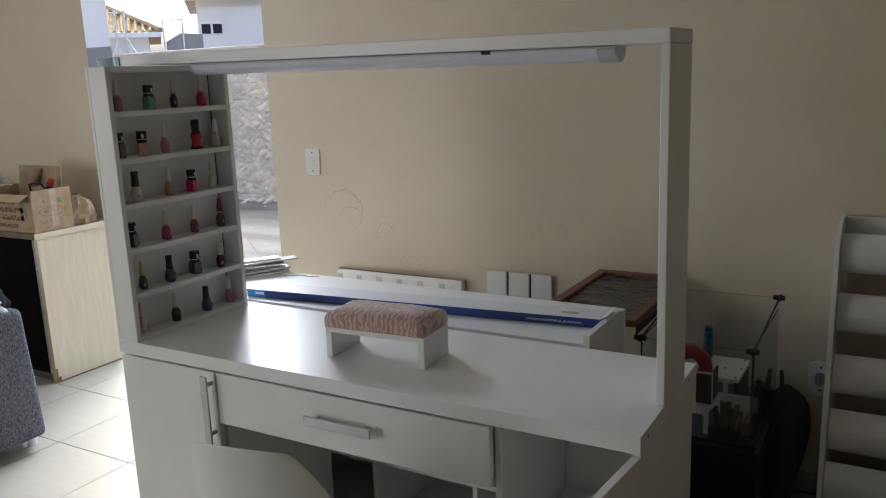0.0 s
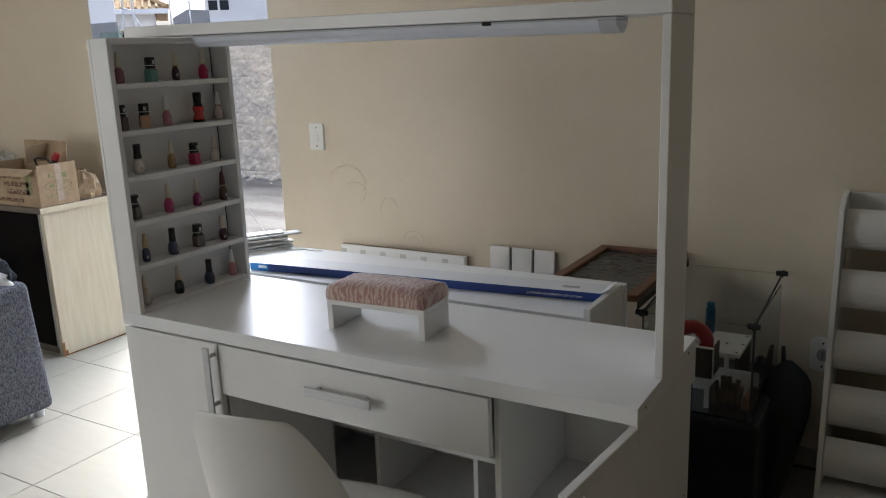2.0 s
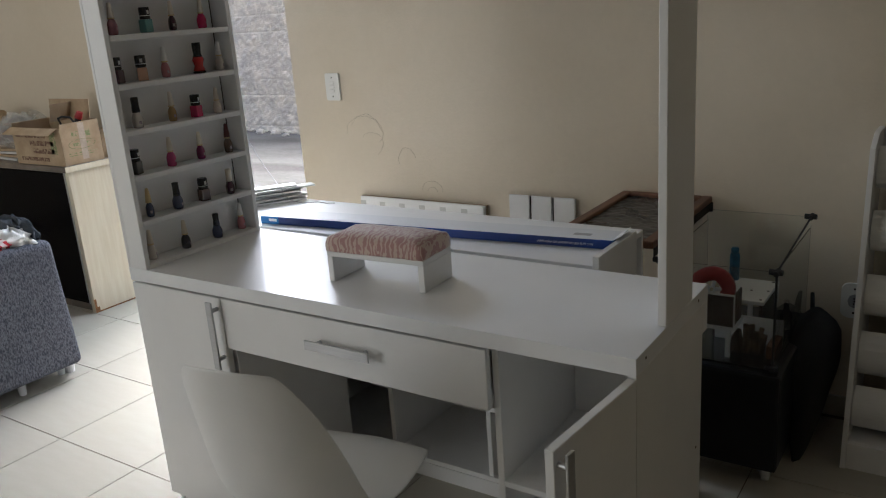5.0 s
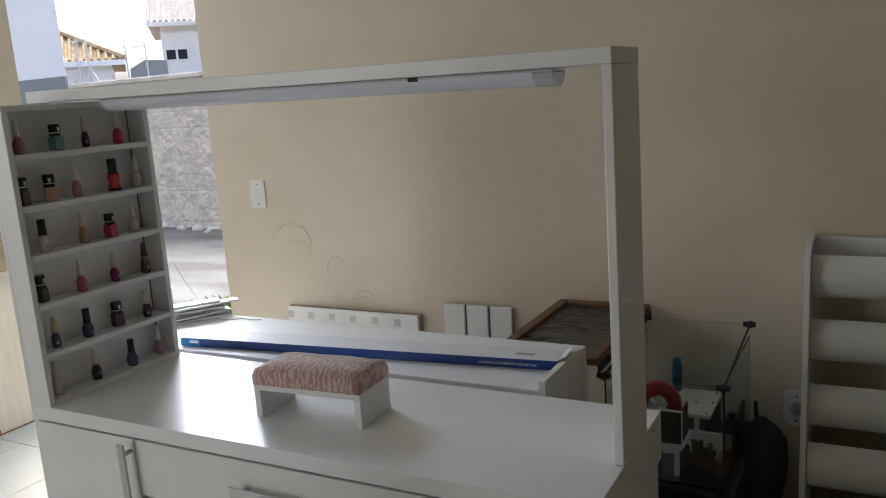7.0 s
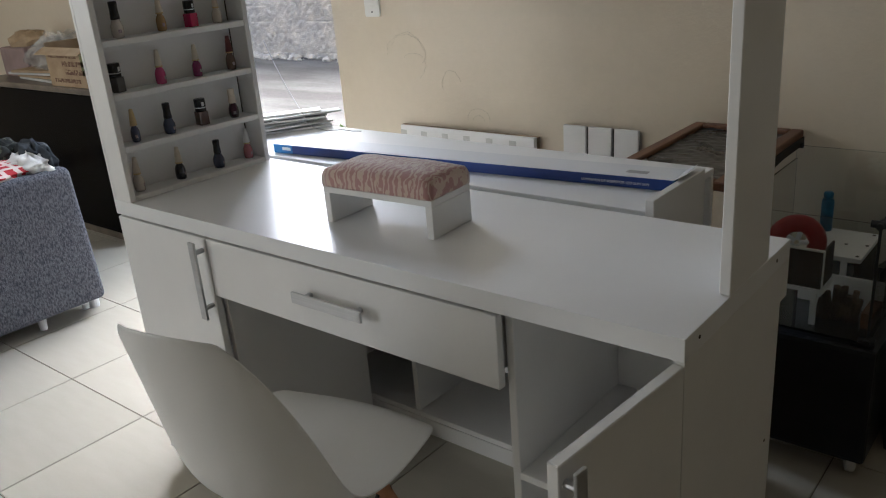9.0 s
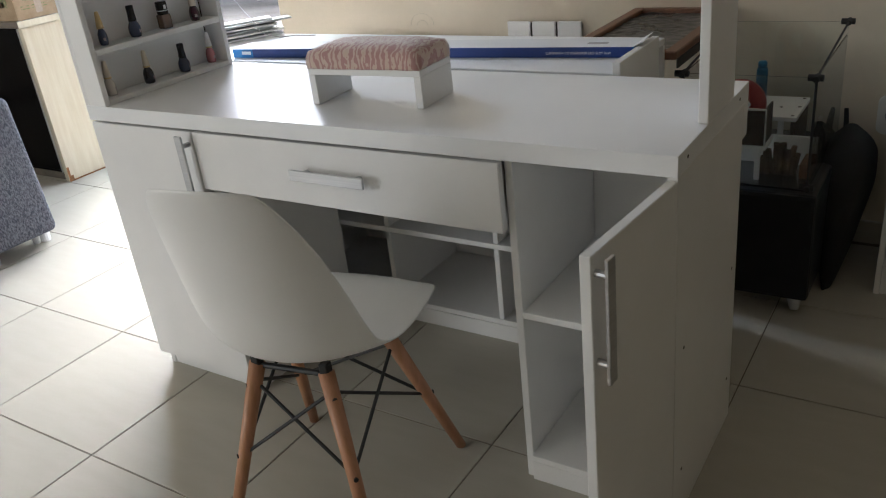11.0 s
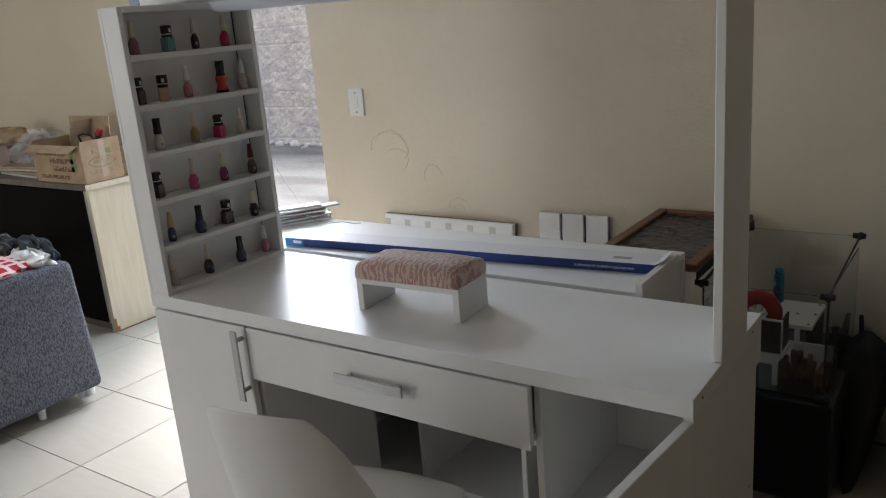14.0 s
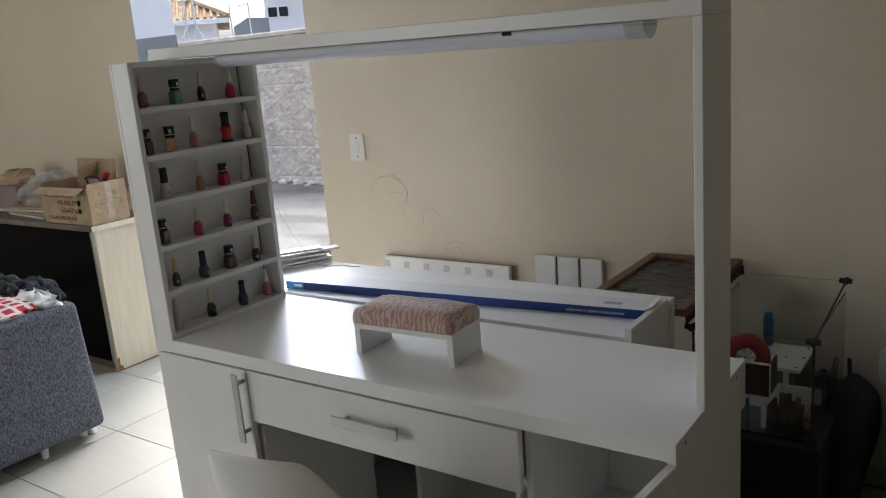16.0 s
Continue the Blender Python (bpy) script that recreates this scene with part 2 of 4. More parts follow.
# ---- building helpers ----
def part(name, bm, material, parent=None, label="", smooth=False, local=False):
    """Links a bmesh as one mesh object; its points are in world metres unless local."""
    me = bpy.data.meshes.new(name)
    bmesh.ops.recalc_face_normals(bm, faces=bm.faces)
    bm.to_mesh(me)
    bm.free()
    for p in me.polygons:
        p.use_smooth = smooth
    me.materials.append(material)
    ob = new(name, me)
    if parent is not None:
        ob.parent = parent
        root = parent
        while root.parent is not None:
            root = root.parent
        if not local:
            ob.matrix_parent_inverse = root.matrix_basis.inverted() if parent is root else Matrix()
    if label:
        ob["label"] = label
    return ob


def thing(name, place, label, category, group="", rz=0.0, kind=""):
    ob = new(name)
    ob.empty_display_size = 0.05
    ob.matrix_basis = pose(*place, 0, 0, rz)
    return tagged(ob, label, category, group, kind)


def add_box(bm, a, b, bevel=0.0015, seg=1):
    r = bmesh.ops.create_cube(bm, size=1)
    vs = r["verts"]
    for v in vs:
        v.co = Vector([a[i] + (b[i] - a[i]) * (v.co[i] + 0.5) for i in range(3)])
    if bevel:
        es = list({e for v in vs for e in v.link_edges})
        bmesh.ops.bevel(bm, geom=es, offset=bevel, segments=seg, affect="EDGES", profile=0.6)
    return bm


def box(a, b, bevel=0.0015, seg=1):
    return add_box(bmesh.new(), a, b, bevel, seg)


def prism(points, axis, lo, hi, bevel=0.001):
    """A flat outline pushed along an axis; the points hold the other two coordinates in x, y, z order."""
    bm = bmesh.new()

    def at(p, d):
        return {"x": (d, p[0], p[1]), "y": (p[0], d, p[1]), "z": (p[0], p[1], d)}[axis]
    va = [bm.verts.new(at(p, lo)) for p in points]
    vb = [bm.verts.new(at(p, hi)) for p in points]
    bm.faces.new(va)
    bm.faces.new(vb[::-1])
    for i in range(len(points)):
        j = (i + 1) % len(points)
        bm.faces.new((va[i], va[j], vb[j], vb[i]))
    if bevel:
        bmesh.ops.bevel(bm, geom=list(bm.edges), offset=bevel, segments=1, affect="EDGES")
    return bm


def lathe(profile, seg=20, sx=1.0, sy=1.0):
    """A turned shape from (radius, height) pairs, about z."""
    bm = bmesh.new()
    rings = []
    for r, z in profile:
        rings.append([bm.verts.new((r * sx * math.cos(2 * math.pi * k / seg), r * sy * math.sin(2 * math.pi * k / seg), z))
                      for k in range(seg)])
    for a, b in zip(rings, rings[1:]):
        for k in range(seg):
            bm.faces.new((a[k], a[(k + 1) % seg], b[(k + 1) % seg], b[k]))
    bm.faces.new(rings[0][::-1])
    bm.faces.new(rings[-1])
    return bm


def add_rod(bm, a, b, r0, r1=None, seg=10):
    a, b = Vector(a), Vector(b)
    r1 = r0 if r1 is None else r1
    q = (b - a).to_track_quat("Z", "Y").to_matrix()
    ra = [bm.verts.new(a + q @ Vector((r0 * math.cos(2 * math.pi * k / seg), r0 * math.sin(2 * math.pi * k / seg), 0))) for k in range(seg)]
    rb = [bm.verts.new(b + q @ Vector((r1 * math.cos(2 * math.pi * k / seg), r1 * math.sin(2 * math.pi * k / seg), 0))) for k in range(seg)]
    for k in range(seg):
        bm.faces.new((ra[k], ra[(k + 1) % seg], rb[(k + 1) % seg], rb[k]))
    bm.faces.new(ra[::-1])
    bm.faces.new(rb)
    return bm


def rod(a, b, r0, r1=None, seg=10):
    return add_rod(bmesh.new(), a, b, r0, r1, seg)


def tube(points, r, seg=6):
    bm = bmesh.new()
    for a, b in zip(points, points[1:]):
        add_rod(bm, a, b, r, seg=seg)
    return bm


def arc_band(r0, r1, z0, z1, half, sy=1.0, n=6):
    """A thin printed patch wrapped round a flask, facing +x."""
    bm = bmesh.new()
    cols = []
    for k in range(n + 1):
        a = -half + 2 * half * k / n
        cols.append([bm.verts.new((r * math.cos(a), r * math.sin(a) * sy, z)) for r, z in ((r0, z0), (r1, z1))])
    for a, b in zip(cols, cols[1:]):
        bm.faces.new((a[0], b[0], b[1], a[1]))
    return bm


def moved(bm, m):
    bmesh.ops.transform(bm, matrix=m, verts=bm.verts)
    return bm


def heap(cx, cy, z, rx, ry, h, seed, rough=0.35, n=28):
    """A crumpled heap of cloth or film with folds, closed at its foot."""
    bm = bmesh.new()
    rings = []
    for i in range(n // 2):
        f = i / (n // 2 - 1)
        ring = []
        for k in range(n):
            a = 2 * math.pi * k / n
            v = Vector((math.cos(a) * 1.7, math.sin(a) * 1.7, f * 1.5 + seed * 7.3))
            w = noise.noise(v * 1.3) * rough + noise.noise(v * 3.7) * rough * 0.45
            rad = math.cos(f * math.pi / 2) ** 0.55 * (1 + w)
            hh = h * math.sin(f * math.pi / 2) ** 0.9 * (1 + noise.noise(v * 2.1 + Vector((5, 1, 0))) * rough * 0.9)
            ring.append(bm.verts.new((cx + rx * rad * math.cos(a), cy + ry * rad * math.sin(a), z + max(hh, 0) if i else z)))
        rings.append(ring)
    for a, b in zip(rings, rings[1:]):
        for k in range(n):
            bm.faces.new((a[k], a[(k + 1) % n], b[(k + 1) % n], b[k]))
    bm.faces.new(rings[0][::-1])
    bm.faces.new(rings[-1])
    return bm


# ---- the room ----
WY = 1.455
X0, X1, Y0, TOP = -4.4, 4.7, -3.64, 2.75
DL, DR, DT = -1.985, -0.757, 2.2

bm = bmesh.new()
bm = prism([(X0 - 0.15, WY), (DL, WY), (DL - 0.25, WY + 0.15), (X0 - 0.15, WY + 0.15)], "z", -0.05, TOP, 0)
for a, b in (((DR, WY, -0.05), (X1 + 0.15, WY + 0.15, TOP)),
             ((DL, WY + 0.0005, DT), (DR, WY + 0.15, TOP))):
    add_box(bm, a, b, 0)
wall_north = tagged(part("wall_north", bm, M_WALL), "cream painted plaster wall with faint pencil scribbles", "wall", kind="structure")
bm = bmesh.new()
for a, b in (((X0 - 0.15, Y0 - 0.15, -0.05), (-2.95, Y0, TOP)), ((0.15, Y0 - 0.15, -0.05), (X1 + 0.15, Y0, TOP)),
             ((-2.95, Y0 - 0.15, 2.35), (0.15, Y0, TOP)), ((-2.95, Y0 - 0.15, -0.05), (0.15, Y0, 0.35))):
    add_box(bm, a, b, 0)
tagged(part("wall_south", bm, M_WALL), "cream painted plaster wall with a wide opening", "wall", kind="structure")
bm = bmesh.new()
for a, b in (((X0 - 0.15, Y0, -0.05), (X0, -3.1, TOP)), ((X0 - 0.15, -1.3, -0.05), (X0, WY, TOP)),
             ((X0 - 0.15, -3.1, 2.15), (X0, -1.3, TOP)), ((X0 - 0.15, -3.1, -0.05), (X0, -1.3, 0.9))):
    add_box(bm, a, b, 0)
tagged(part("wall_west", bm, M_WALL), "cream painted plaster wall with a window opening", "wall", kind="structure")
# unseen panels, added to keep bluish sky light out behind the fill lamps
tagged(part("sky_block_1", box((-2.95, Y0 - 0.14, 0.35), (0.15, Y0 - 0.12, 2.35), 0), M_WALL), "unseen cream panel added to keep sky light out of the wide opening", "blind", kind="structure")
tagged(part("sky_block_2", box((X0 - 0.14, -3.1, 0.9), (X0 - 0.12, -1.3, 2.15), 0), M_WALL), "unseen cream panel added to keep sky light out of the window opening", "blind", kind="structure")
tagged(part("wall_east", box((X1, Y0, -0.05), (X1 + 0.15, WY, TOP), 0), M_WALL), "cream painted plaster wall", "wall", kind="structure")
tagged(part("ceiling", box((X0, Y0, TOP), (X1, WY, TOP + 0.1), 0), M_CEIL), "plain grey painted ceiling", "ceiling", kind="structure")
floor = tagged(part("floor", box((X0, Y0, -0.05), (X1, WY, -0.003), 0), M_GROUT), "glossy pale square ceramic floor tiles with dark joints", "floor", kind="structure")
tagged(part("door_threshold", box((DL, WY, -0.05), (DR, WY + 0.15, -0.001), 0), M_STONE), "worn stone threshold of the yard door", "threshold", kind="structure")
tagged(part("baseboard", box((DR + 0.01, WY - 0.011, 0), (X1, WY - 0.0005, 0.075), 0.002), M_TILE), "pale ceramic tile skirting along the wall", "baseboard", kind="structure")

screen = thing("glass_door_leaf", (-1.89, WY + 0.05, 0), "narrow green-edged tempered glass leaf in the doorway", "glass door")
leaf = part("pane", box((-1.983, WY + 0.045, 0.0005), (-1.8, WY + 0.053, 1.635), 0.001), M_TINT, screen)
leaf.visible_shadow = False

# pencil scribbles on the plaster
def scribble(points):
    return part("pencil_scribble", tube([(x, WY - 0.0006, z) for x, z in points], 0.0009, 4), M_PENCIL, wall_north)


rg = random.Random(4)
def loop(cx, cz, rx, rz, a0, a1, n=22):
    return [(cx + rx * math.cos(a0 + (a1 - a0) * i / n) * (1 + 0.05 * rg.uniform(-1, 1)),
             cz + rz * math.sin(a0 + (a1 - a0) * i / n) * (1 + 0.05 * rg.uniform(-1, 1))) for i in range(n + 1)]


scribble(loop(-0.37, 0.92, 0.1, 0.07, 3.3, -0.6))
scribble(loop(-0.36, 0.9, 0.09, 0.1, 2.6, -0.9))
scribble(loop(-0.33, 0.9, 0.05, 0.02, 3.1, 0.2, 10))
scribble(loop(-0.15, 0.8, 0.045, 0.06, 3.4, 0.3, 12))
scribble(loop(-0.03, 0.685, 0.05, 0.035, 3.4, -0.2, 14))
scribble(loop(-0.03, 0.675, 0.025, 0.02, 3.1, 0, 10))

# ---- outside the yard door ----
bm = bmesh.new()
bmesh.ops.create_grid(bm, x_segments=2, y_segments=2, size=400)
moved(bm, pose(0, 0, -0.07))
tagged(part("ground", bm, M_CONCRETE), "damp grey concrete yard", "ground", kind="structure")
bm = bmesh.new()
NX, NZ = 380, 100
sheet = []
for i in range(NX + 1):
    col = []
    for j in range(NZ + 1):
        x, z = -8.36 + 8.36 * i / NX, -0.1 + 1.99 * j / NZ
        p = Vector((x, z, 3.1))
        d = 0.025 * noise.noise(p * 2.2) + 0.026 * abs(noise.noise(p * 6.5)) + 0.02 * abs(noise.noise(p * 13)) + 0.012 * noise.noise(p * 22)
        row_joint = abs((z / 0.21) % 1 - 0.5) > 0.46
        col_joint = abs(((x + (0.2 if int(z / 0.21) % 2 else 0)) / 0.41) % 1 - 0.5) > 0.475
        if (row_joint or col_joint) and noise.noise(p * 0.9) > 0.12:
            d -= 0.009
        col.append(bm.verts.new((x, 6.75 - d, z)))
    sheet.append(col)
for a, b in zip(sheet, sheet[1:]):
    for j in range(NZ):
        bm.faces.new((a[j], b[j], b[j + 1], a[j + 1]))
add_box(bm, (-8.36, 6.8, -0.1), (9, 6.93, 1.89), 0)
add_box(bm, (0, 6.75, -0.1), (9, 6.8, 1.89), 0)
yard_wall = tagged(part("yard_wall", bm, M_PLASTER), "rough rendered grey concrete yard wall", "wall", kind="structure")
part("coping", box((-8.36, 6.71, 1.894), (9, 6.97, 1.955), 0.008), M_PLASTER, yard_wall)
bm = bmesh.new()
rr = random.Random(9)
for i in range(260):
    x, y = rr.uniform(-8, 2), 6.72 - abs(rr.gauss(0, 0.12))
    s = rr.uniform(0.015, 0.07)
    r = bmesh.ops.create_icosphere(bm, subdivisions=1, radius=s, matrix=pose(x, y, -0.07 + s * 0.3, rr.uniform(0, 90), rr.uniform(0, 90)))
    for v in r["verts"]:
        v.co.z = -0.07 + (v.co.z + 0.07) * rr.uniform(0.5, 0.8)
tagged(part("rubble", bm, M_PLASTER), "loose stones and rubble along the foot of the yard wall", "rubble", kind="stuff")
bm = bmesh.new()
for i in range(700):
    x, y = rr.gauss(-2.66, 0.16), rr.gauss(3.45, 0.2)
    h, a, w = rr.uniform(0.02, 0.07), rr.uniform(0, 6.28), 0.006
    dx, dy = math.cos(a), math.sin(a)
    v = [bm.verts.new(p) for p in ((x - dy * w, y + dx * w, -0.07), (x + dy * w, y - dx * w, -0.07),
                                   (x + dx * h * 0.3 + dy * w * 0.6, y + dy * h * 0.3 - dx * w * 0.6, -0.07 + h * 0.7),
                                   (x + dx * h * 0.7, y + dy * h * 0.7, -0.07 + h))]
    bm.faces.new((v[0], v[1], v[2]))
    bm.faces.new((v[0], v[2], v[3]))
tagged(part("grass_tuft", bm, M_GRASS), "small patch of green grass in the yard", "grass", kind="stuff")

near_house = thing("white_building", (-12, 8, -0.07), "plain white rendered building beside the yard wall", "building")
part("wall", prism([(-17, 6.7), (-8.38, 6.7), (-14.3, 10.5), (-17, 10.5)], "z", -0.07, 5.6, 0.01), M_HOUSE, near_house)
part("plinth", box((-17.02, 6.66, 1.45), (-8.36, 6.699, 2.07), 0.005), M_HOUSEGREY, near_house, "grey painted band")


def far_house(name, at, turn, x0, x1, y0, y1, h, ridge, tiles, label, wins, hip=True, ledge=0):
    """A house in its own axes (front eaves along x at y0 - 0.5), set down at (at) and turned."""
    m = pose(at[0], at[1], 0, 0, 0, turn)
    ob = thing(name, (at[0], at[1], -0.07), label, "house", "houses beyond the yard")
    wall = part("wall", moved(box((x0, y0, -0.07), (x1, y1, h), 0.02), m), M_HOUSE, ob)
    if ledge:
        part("ledge", moved(box((x0 - 0.05, y0 - 0.12, ledge - 0.07), (x1, y0 - 0.002, ledge), 0.01), m), M_HOUSE, wall)
    bm = bmesh.new()
    o = 0.5
    c = [bm.verts.new(p) for p in ((x0 - o, y0 - o, h), (x1 + o, y0 - o, h), (x1 + o, y1 + o, h), (x0 - o, y1 + o, h))]
    ym = (y0 + y1) / 2
    ins = (y1 - y0) / 2 + o if hip else 0.0
    r = [bm.verts.new((x0 - o + ins, ym, ridge)), bm.verts.new((x1 + o - ins, ym, ridge))]
    bm.faces.new((c[0], c[1], r[1], r[0]))
    bm.faces.new((c[2], c[3], r[0], r[1]))
    bm.faces.new((c[1], c[2], r[1]))
    bm.faces.new((c[3], c[0], r[0]))
    bm.faces.new(c[::-1])
    roof = part("roof", moved(bm, m), tiles, ob, "weathered clay tile roof")
    part("fascia", moved(box((x0 - o, y0 - o - 0.04, h - 0.16), (x1 + o, y0 - o - 0.002, h + 0.02), 0.01), m), M_HOUSE, roof, "white painted fascia")
    bm = bmesh.new()
    x = x0 - o + 0.1
    while x < x1 + o:
        f = min(1.0, (x - x0 + o) / max(ins, 0.01), (x1 + o - x) / max(ins, 0.01))
        add_rod(bm, (x, y0 - o, h + 0.05), (x, y0 - o + (ym - y0 + o) * f, h + 0.05 + (ridge - h) * f), 0.06, seg=6)
        x += 0.24
    if hip:
        add_rod(bm, (x1 + o, y0 - o, h + 0.08), (x1 + o - ins, ym, ridge + 0.08), 0.11, seg=6)
    part("tile_relief", moved(bm, m), tiles, roof)
    for wx, wz, ww, wh in wins:
        w = part("window", moved(box((wx, y0 - 0.05, wz), (wx + ww, y0 - 0.002, wz + wh), 0.01), m), M_HOUSE, ob, "white window frame")
        part("pane", moved(box((wx + 0.05, y0 - 0.06, wz + 0.05), (wx + ww * 0.45, y0 - 0.052, wz + wh - 0.05), 0), m), M_PANE, w)
        part("pane", moved(box((wx + ww * 0.55, y0 - 0.06, wz + 0.05), (wx + ww - 0.05, y0 - 0.052, wz + wh - 0.05), 0), m), M_PANE, w)
    return ob


far_house("tiled_house", (-22.26, 20.0), 48.7, -11.5, -0.5, 0.5, 8.5, 3.38, 5.75, M_ROOF, "single-storey white house with a hipped clay tile roof", [])
far_house("two_storey_house", (-25.08, 24.5), 45, 0, 11, 0.5, 8.5, 5.12, 7.0, M_ROOFPALE, "two-storey white house with windows and a pale tiled roof",
          [(0.1, 3.57, 0.95, 0.5), (3.2, 3.57, 0.95, 0.5), (6.2, 3.57, 0.95, 0.5)], hip=False, ledge=4.8)
shed = thing("grey_shed", (-20.56, 19.3, -0.07), "small grey shed with a sloping top beyond the yard wall", "shed")
part("wall", prism([(-20.95, -0.07), (-20.18, -0.07), (-20.2, 3.22), (-20.95, 2.97)], "y", 19, 20.0, 0.01), M_HOUSEGREY, shed)
gate = thing("metal_railing", (-21.3, 17.5, -0.07), "thin white metal poles and braces beyond the yard wall", "railing")
for x, z, r in ((-21.6, 4.0, 0.035), (-21.12, 3.97, 0.035), (-19.35, 3.58, 0.022), (-18.47, 3.5, 0.022)):
    part("post", rod((x, 17.5, -0.07), (x, 17.5, z), r), M_RAIL, gate)
part("rail", rod((-21.85, 17.5, 3.93), (-21.45, 17.5, 3.9), 0.025), M_RAIL, gate)
part("rail", rod((-21.6, 17.5, 3.3), (-21.12, 17.5, 3.2), 0.02), M_RAIL, gate)
part("rail", rod((-18.95, 17.5, 3.5), (-18.47, 17.5, 3.52), 0.018), M_RAIL, gate)
part("brace", rod((-21.6, 17.5, 3.05), (-22.0, 17.5, 2.5), 0.028), M_RAIL, gate)
part("brace", rod((-21.12, 17.5, 3.1), (-20.4, 17.5, 2.1), 0.03), M_RAIL, gate)

# ---- the manicure desk ----
Z = 0.782
desk = thing("manicure_desk", (0.67, 0.22, 0), "white laminate manicure desk with polish shelf, drawer and an open door", "desk")
part("tabletop", box((-0.08, 0, 0.745), (1.416, 0.45, Z), 0.0008), M_TOP, desk)
part("side_panel", box((1.398, 0.0012, 0), (1.416, 0.415, 0.7449), 0.0004), M_WHITE, desk)
part("rear_rail", box((1.102, 0.4152, 0.672), (1.416, 0.45, 0.7449), 0.0006), M_WHITE, desk)
part("upright", box((1.398, 0.165, Z + 0.0006), (1.416, 0.335, 1.519)), M_WHITE, desk)
for z in (0.765, 0.4, 0.12):
    for y in (0.05, 0.38):
        part("screw_hole", rod((1.4161, y, z), (1.4166, y, z), 0.0035, seg=8), M_SLOT, desk)
part("top_bar", prism([(-0.13, 1.5365), (1.416, 1.5195), (1.416, 1.549), (-0.13, 1.566)], "y", 0.163, 0.337, 0.0015), M_WHITE, desk)
# polish shelf on the tabletop
shelf = part("shelf_case", box((-0.08, 0.0, Z), (-0.068, 0.437, 1.532)), M_WHITE, desk)
part("front_board", box((-0.0678, 0.0, Z), (0.0, 0.0155, 1.532)), M_WHITE, shelf)
part("rear_board", box((-0.0678, 0.4215, Z), (0.0, 0.437, 1.532)), M_WHITE, shelf)
part("top_board", box((-0.0678, 0.0157, 1.517), (0.0, 0.4213, 1.532)), M_WHITE, shelf)
part("bottom_board", box((-0.0678, 0.0157, Z), (0.0, 0.4213, 0.795)), M_WHITE, shelf)
part("dark_joint", box((-0.0677, 0.4188, 0.796), (-0.0662, 0.4212, 1.5165), 0), M_SLOT, shelf)
SHELVES = (1.414, 1.289, 1.166, 1.042, 0.917)
for z in SHELVES:
    part("shelf_board", box((-0.0678, 0.0157, z - 0.0145), (-0.0005, 0.4213, z)), M_WHITE, shelf)
# left cupboard
part("left_side", box((-0.08, 0.0305, 0.0), (-0.063, 0.45, 0.7448)), M_WHITE, desk)
part("inner_side", box((0.268, 0.0305, 0.0), (0.285, 0.45, 0.7448)), M_WHITE, desk)
part("kick_board", box((-0.0628, 0.034, 0.0), (0.2678, 0.049, 0.052)), M_WHITE, desk)
door_l = part("cupboard_door", box((-0.078, 0.001, 0.054), (0.283, 0.019, 0.7385)), M_WHITE, desk)


def handle(parent, c, length, vertical, out, side="y"):
    """A flat satin bar on two short posts; c is the middle of the bar on the door's face, out the direction it stands off."""
    s = 1 if out > 0 else -1
    h = length / 2
    hold = None
    if side == "y":
        y0, y1 = c[1] + out, c[1] + out - s * 0.006
        lo, hi = min(y0, y1), max(y0, y1)
        if vertical:
            hold = part("handle", box((c[0] - 0.011, lo, c[2] - h), (c[0] + 0.011, hi, c[2] + h), 0.001), M_ALU, parent, "satin aluminium bar handle")
        else:
            hold = part("handle", box((c[0] - h, lo, c[2] - 0.012), (c[0] + h, hi, c[2] + 0.012), 0.001), M_ALU, parent, "satin aluminium bar handle")
        for d in (-h * 0.72, h * 0.72):
            p = (c[0], c[2] + d) if vertical else (c[0] + d, c[2])
            part("handle_post", rod((p[0], c[1], p[1]), (p[0], c[1] + out * 0.86, p[1]), 0.006), M_ALU, parent)
    else:
        bm = bmesh.new()
        add_box(bm, (c[0] + out - 0.006, c[1] - 0.011, c[2] - h), (c[0] + out, c[1] + 0.011, c[2] + h), 0.001)
        hold = part("handle", moved(bm, DOOR_TURN), M_ALU, parent, "satin aluminium bar handle")
        for d in (-h * 0.72, h * 0.72):
            part("handle_post", moved(rod((c[0], c[1], c[2] + d), (c[0] + out * 0.86, c[1], c[2] + d), 0.006), DOOR_TURN), M_ALU, parent)
    return hold


handle(door_l, (0.27, 0.001, 0.64), 0.19, True, -0.03)
# drawer
drawer = part("drawer_front", box((0.2868, 0.001, 0.598), (1.089, 0.019, 0.7385)), M_WHITE, desk)
part("drawer_box", prism([(0.30, 0.0305), (1.076, 0.0305), (1.076, 0.40), (0.30, 0.40)], "z", 0.62, 0.72), M_WHITE, drawer)
handle(drawer, (0.697, 0.001, 0.676), 0.195, False, -0.03)
# right cupboard
part("divider", box((1.0855, 0.0305, 0.0), (1.102, 0.415, 0.7448)), M_WHITE, desk)
part("back_board", box((1.1022, 0.4, 0.06), (1.3978, 0.4148, 0.7448)), M_WHITE, desk)
part("cupboard_shelf", box((1.1022, 0.03, 0.402), (1.3978, 0.3998, 0.417)), M_WHITE, desk)
part("cupboard_floor", box((1.1022, 0.022, 0.05), (1.3978, 0.3998, 0.065)), M_WHITE, desk)
part("kick_board", box((1.1022, 0.022, 0.0), (1.3978, 0.036, 0.0498)), M_WHITE, desk)
DOOR_TURN = pose(1.417, 0.002, 0, 0, 0, -5) @ Matrix.Translation((-1.4, 0, 0))
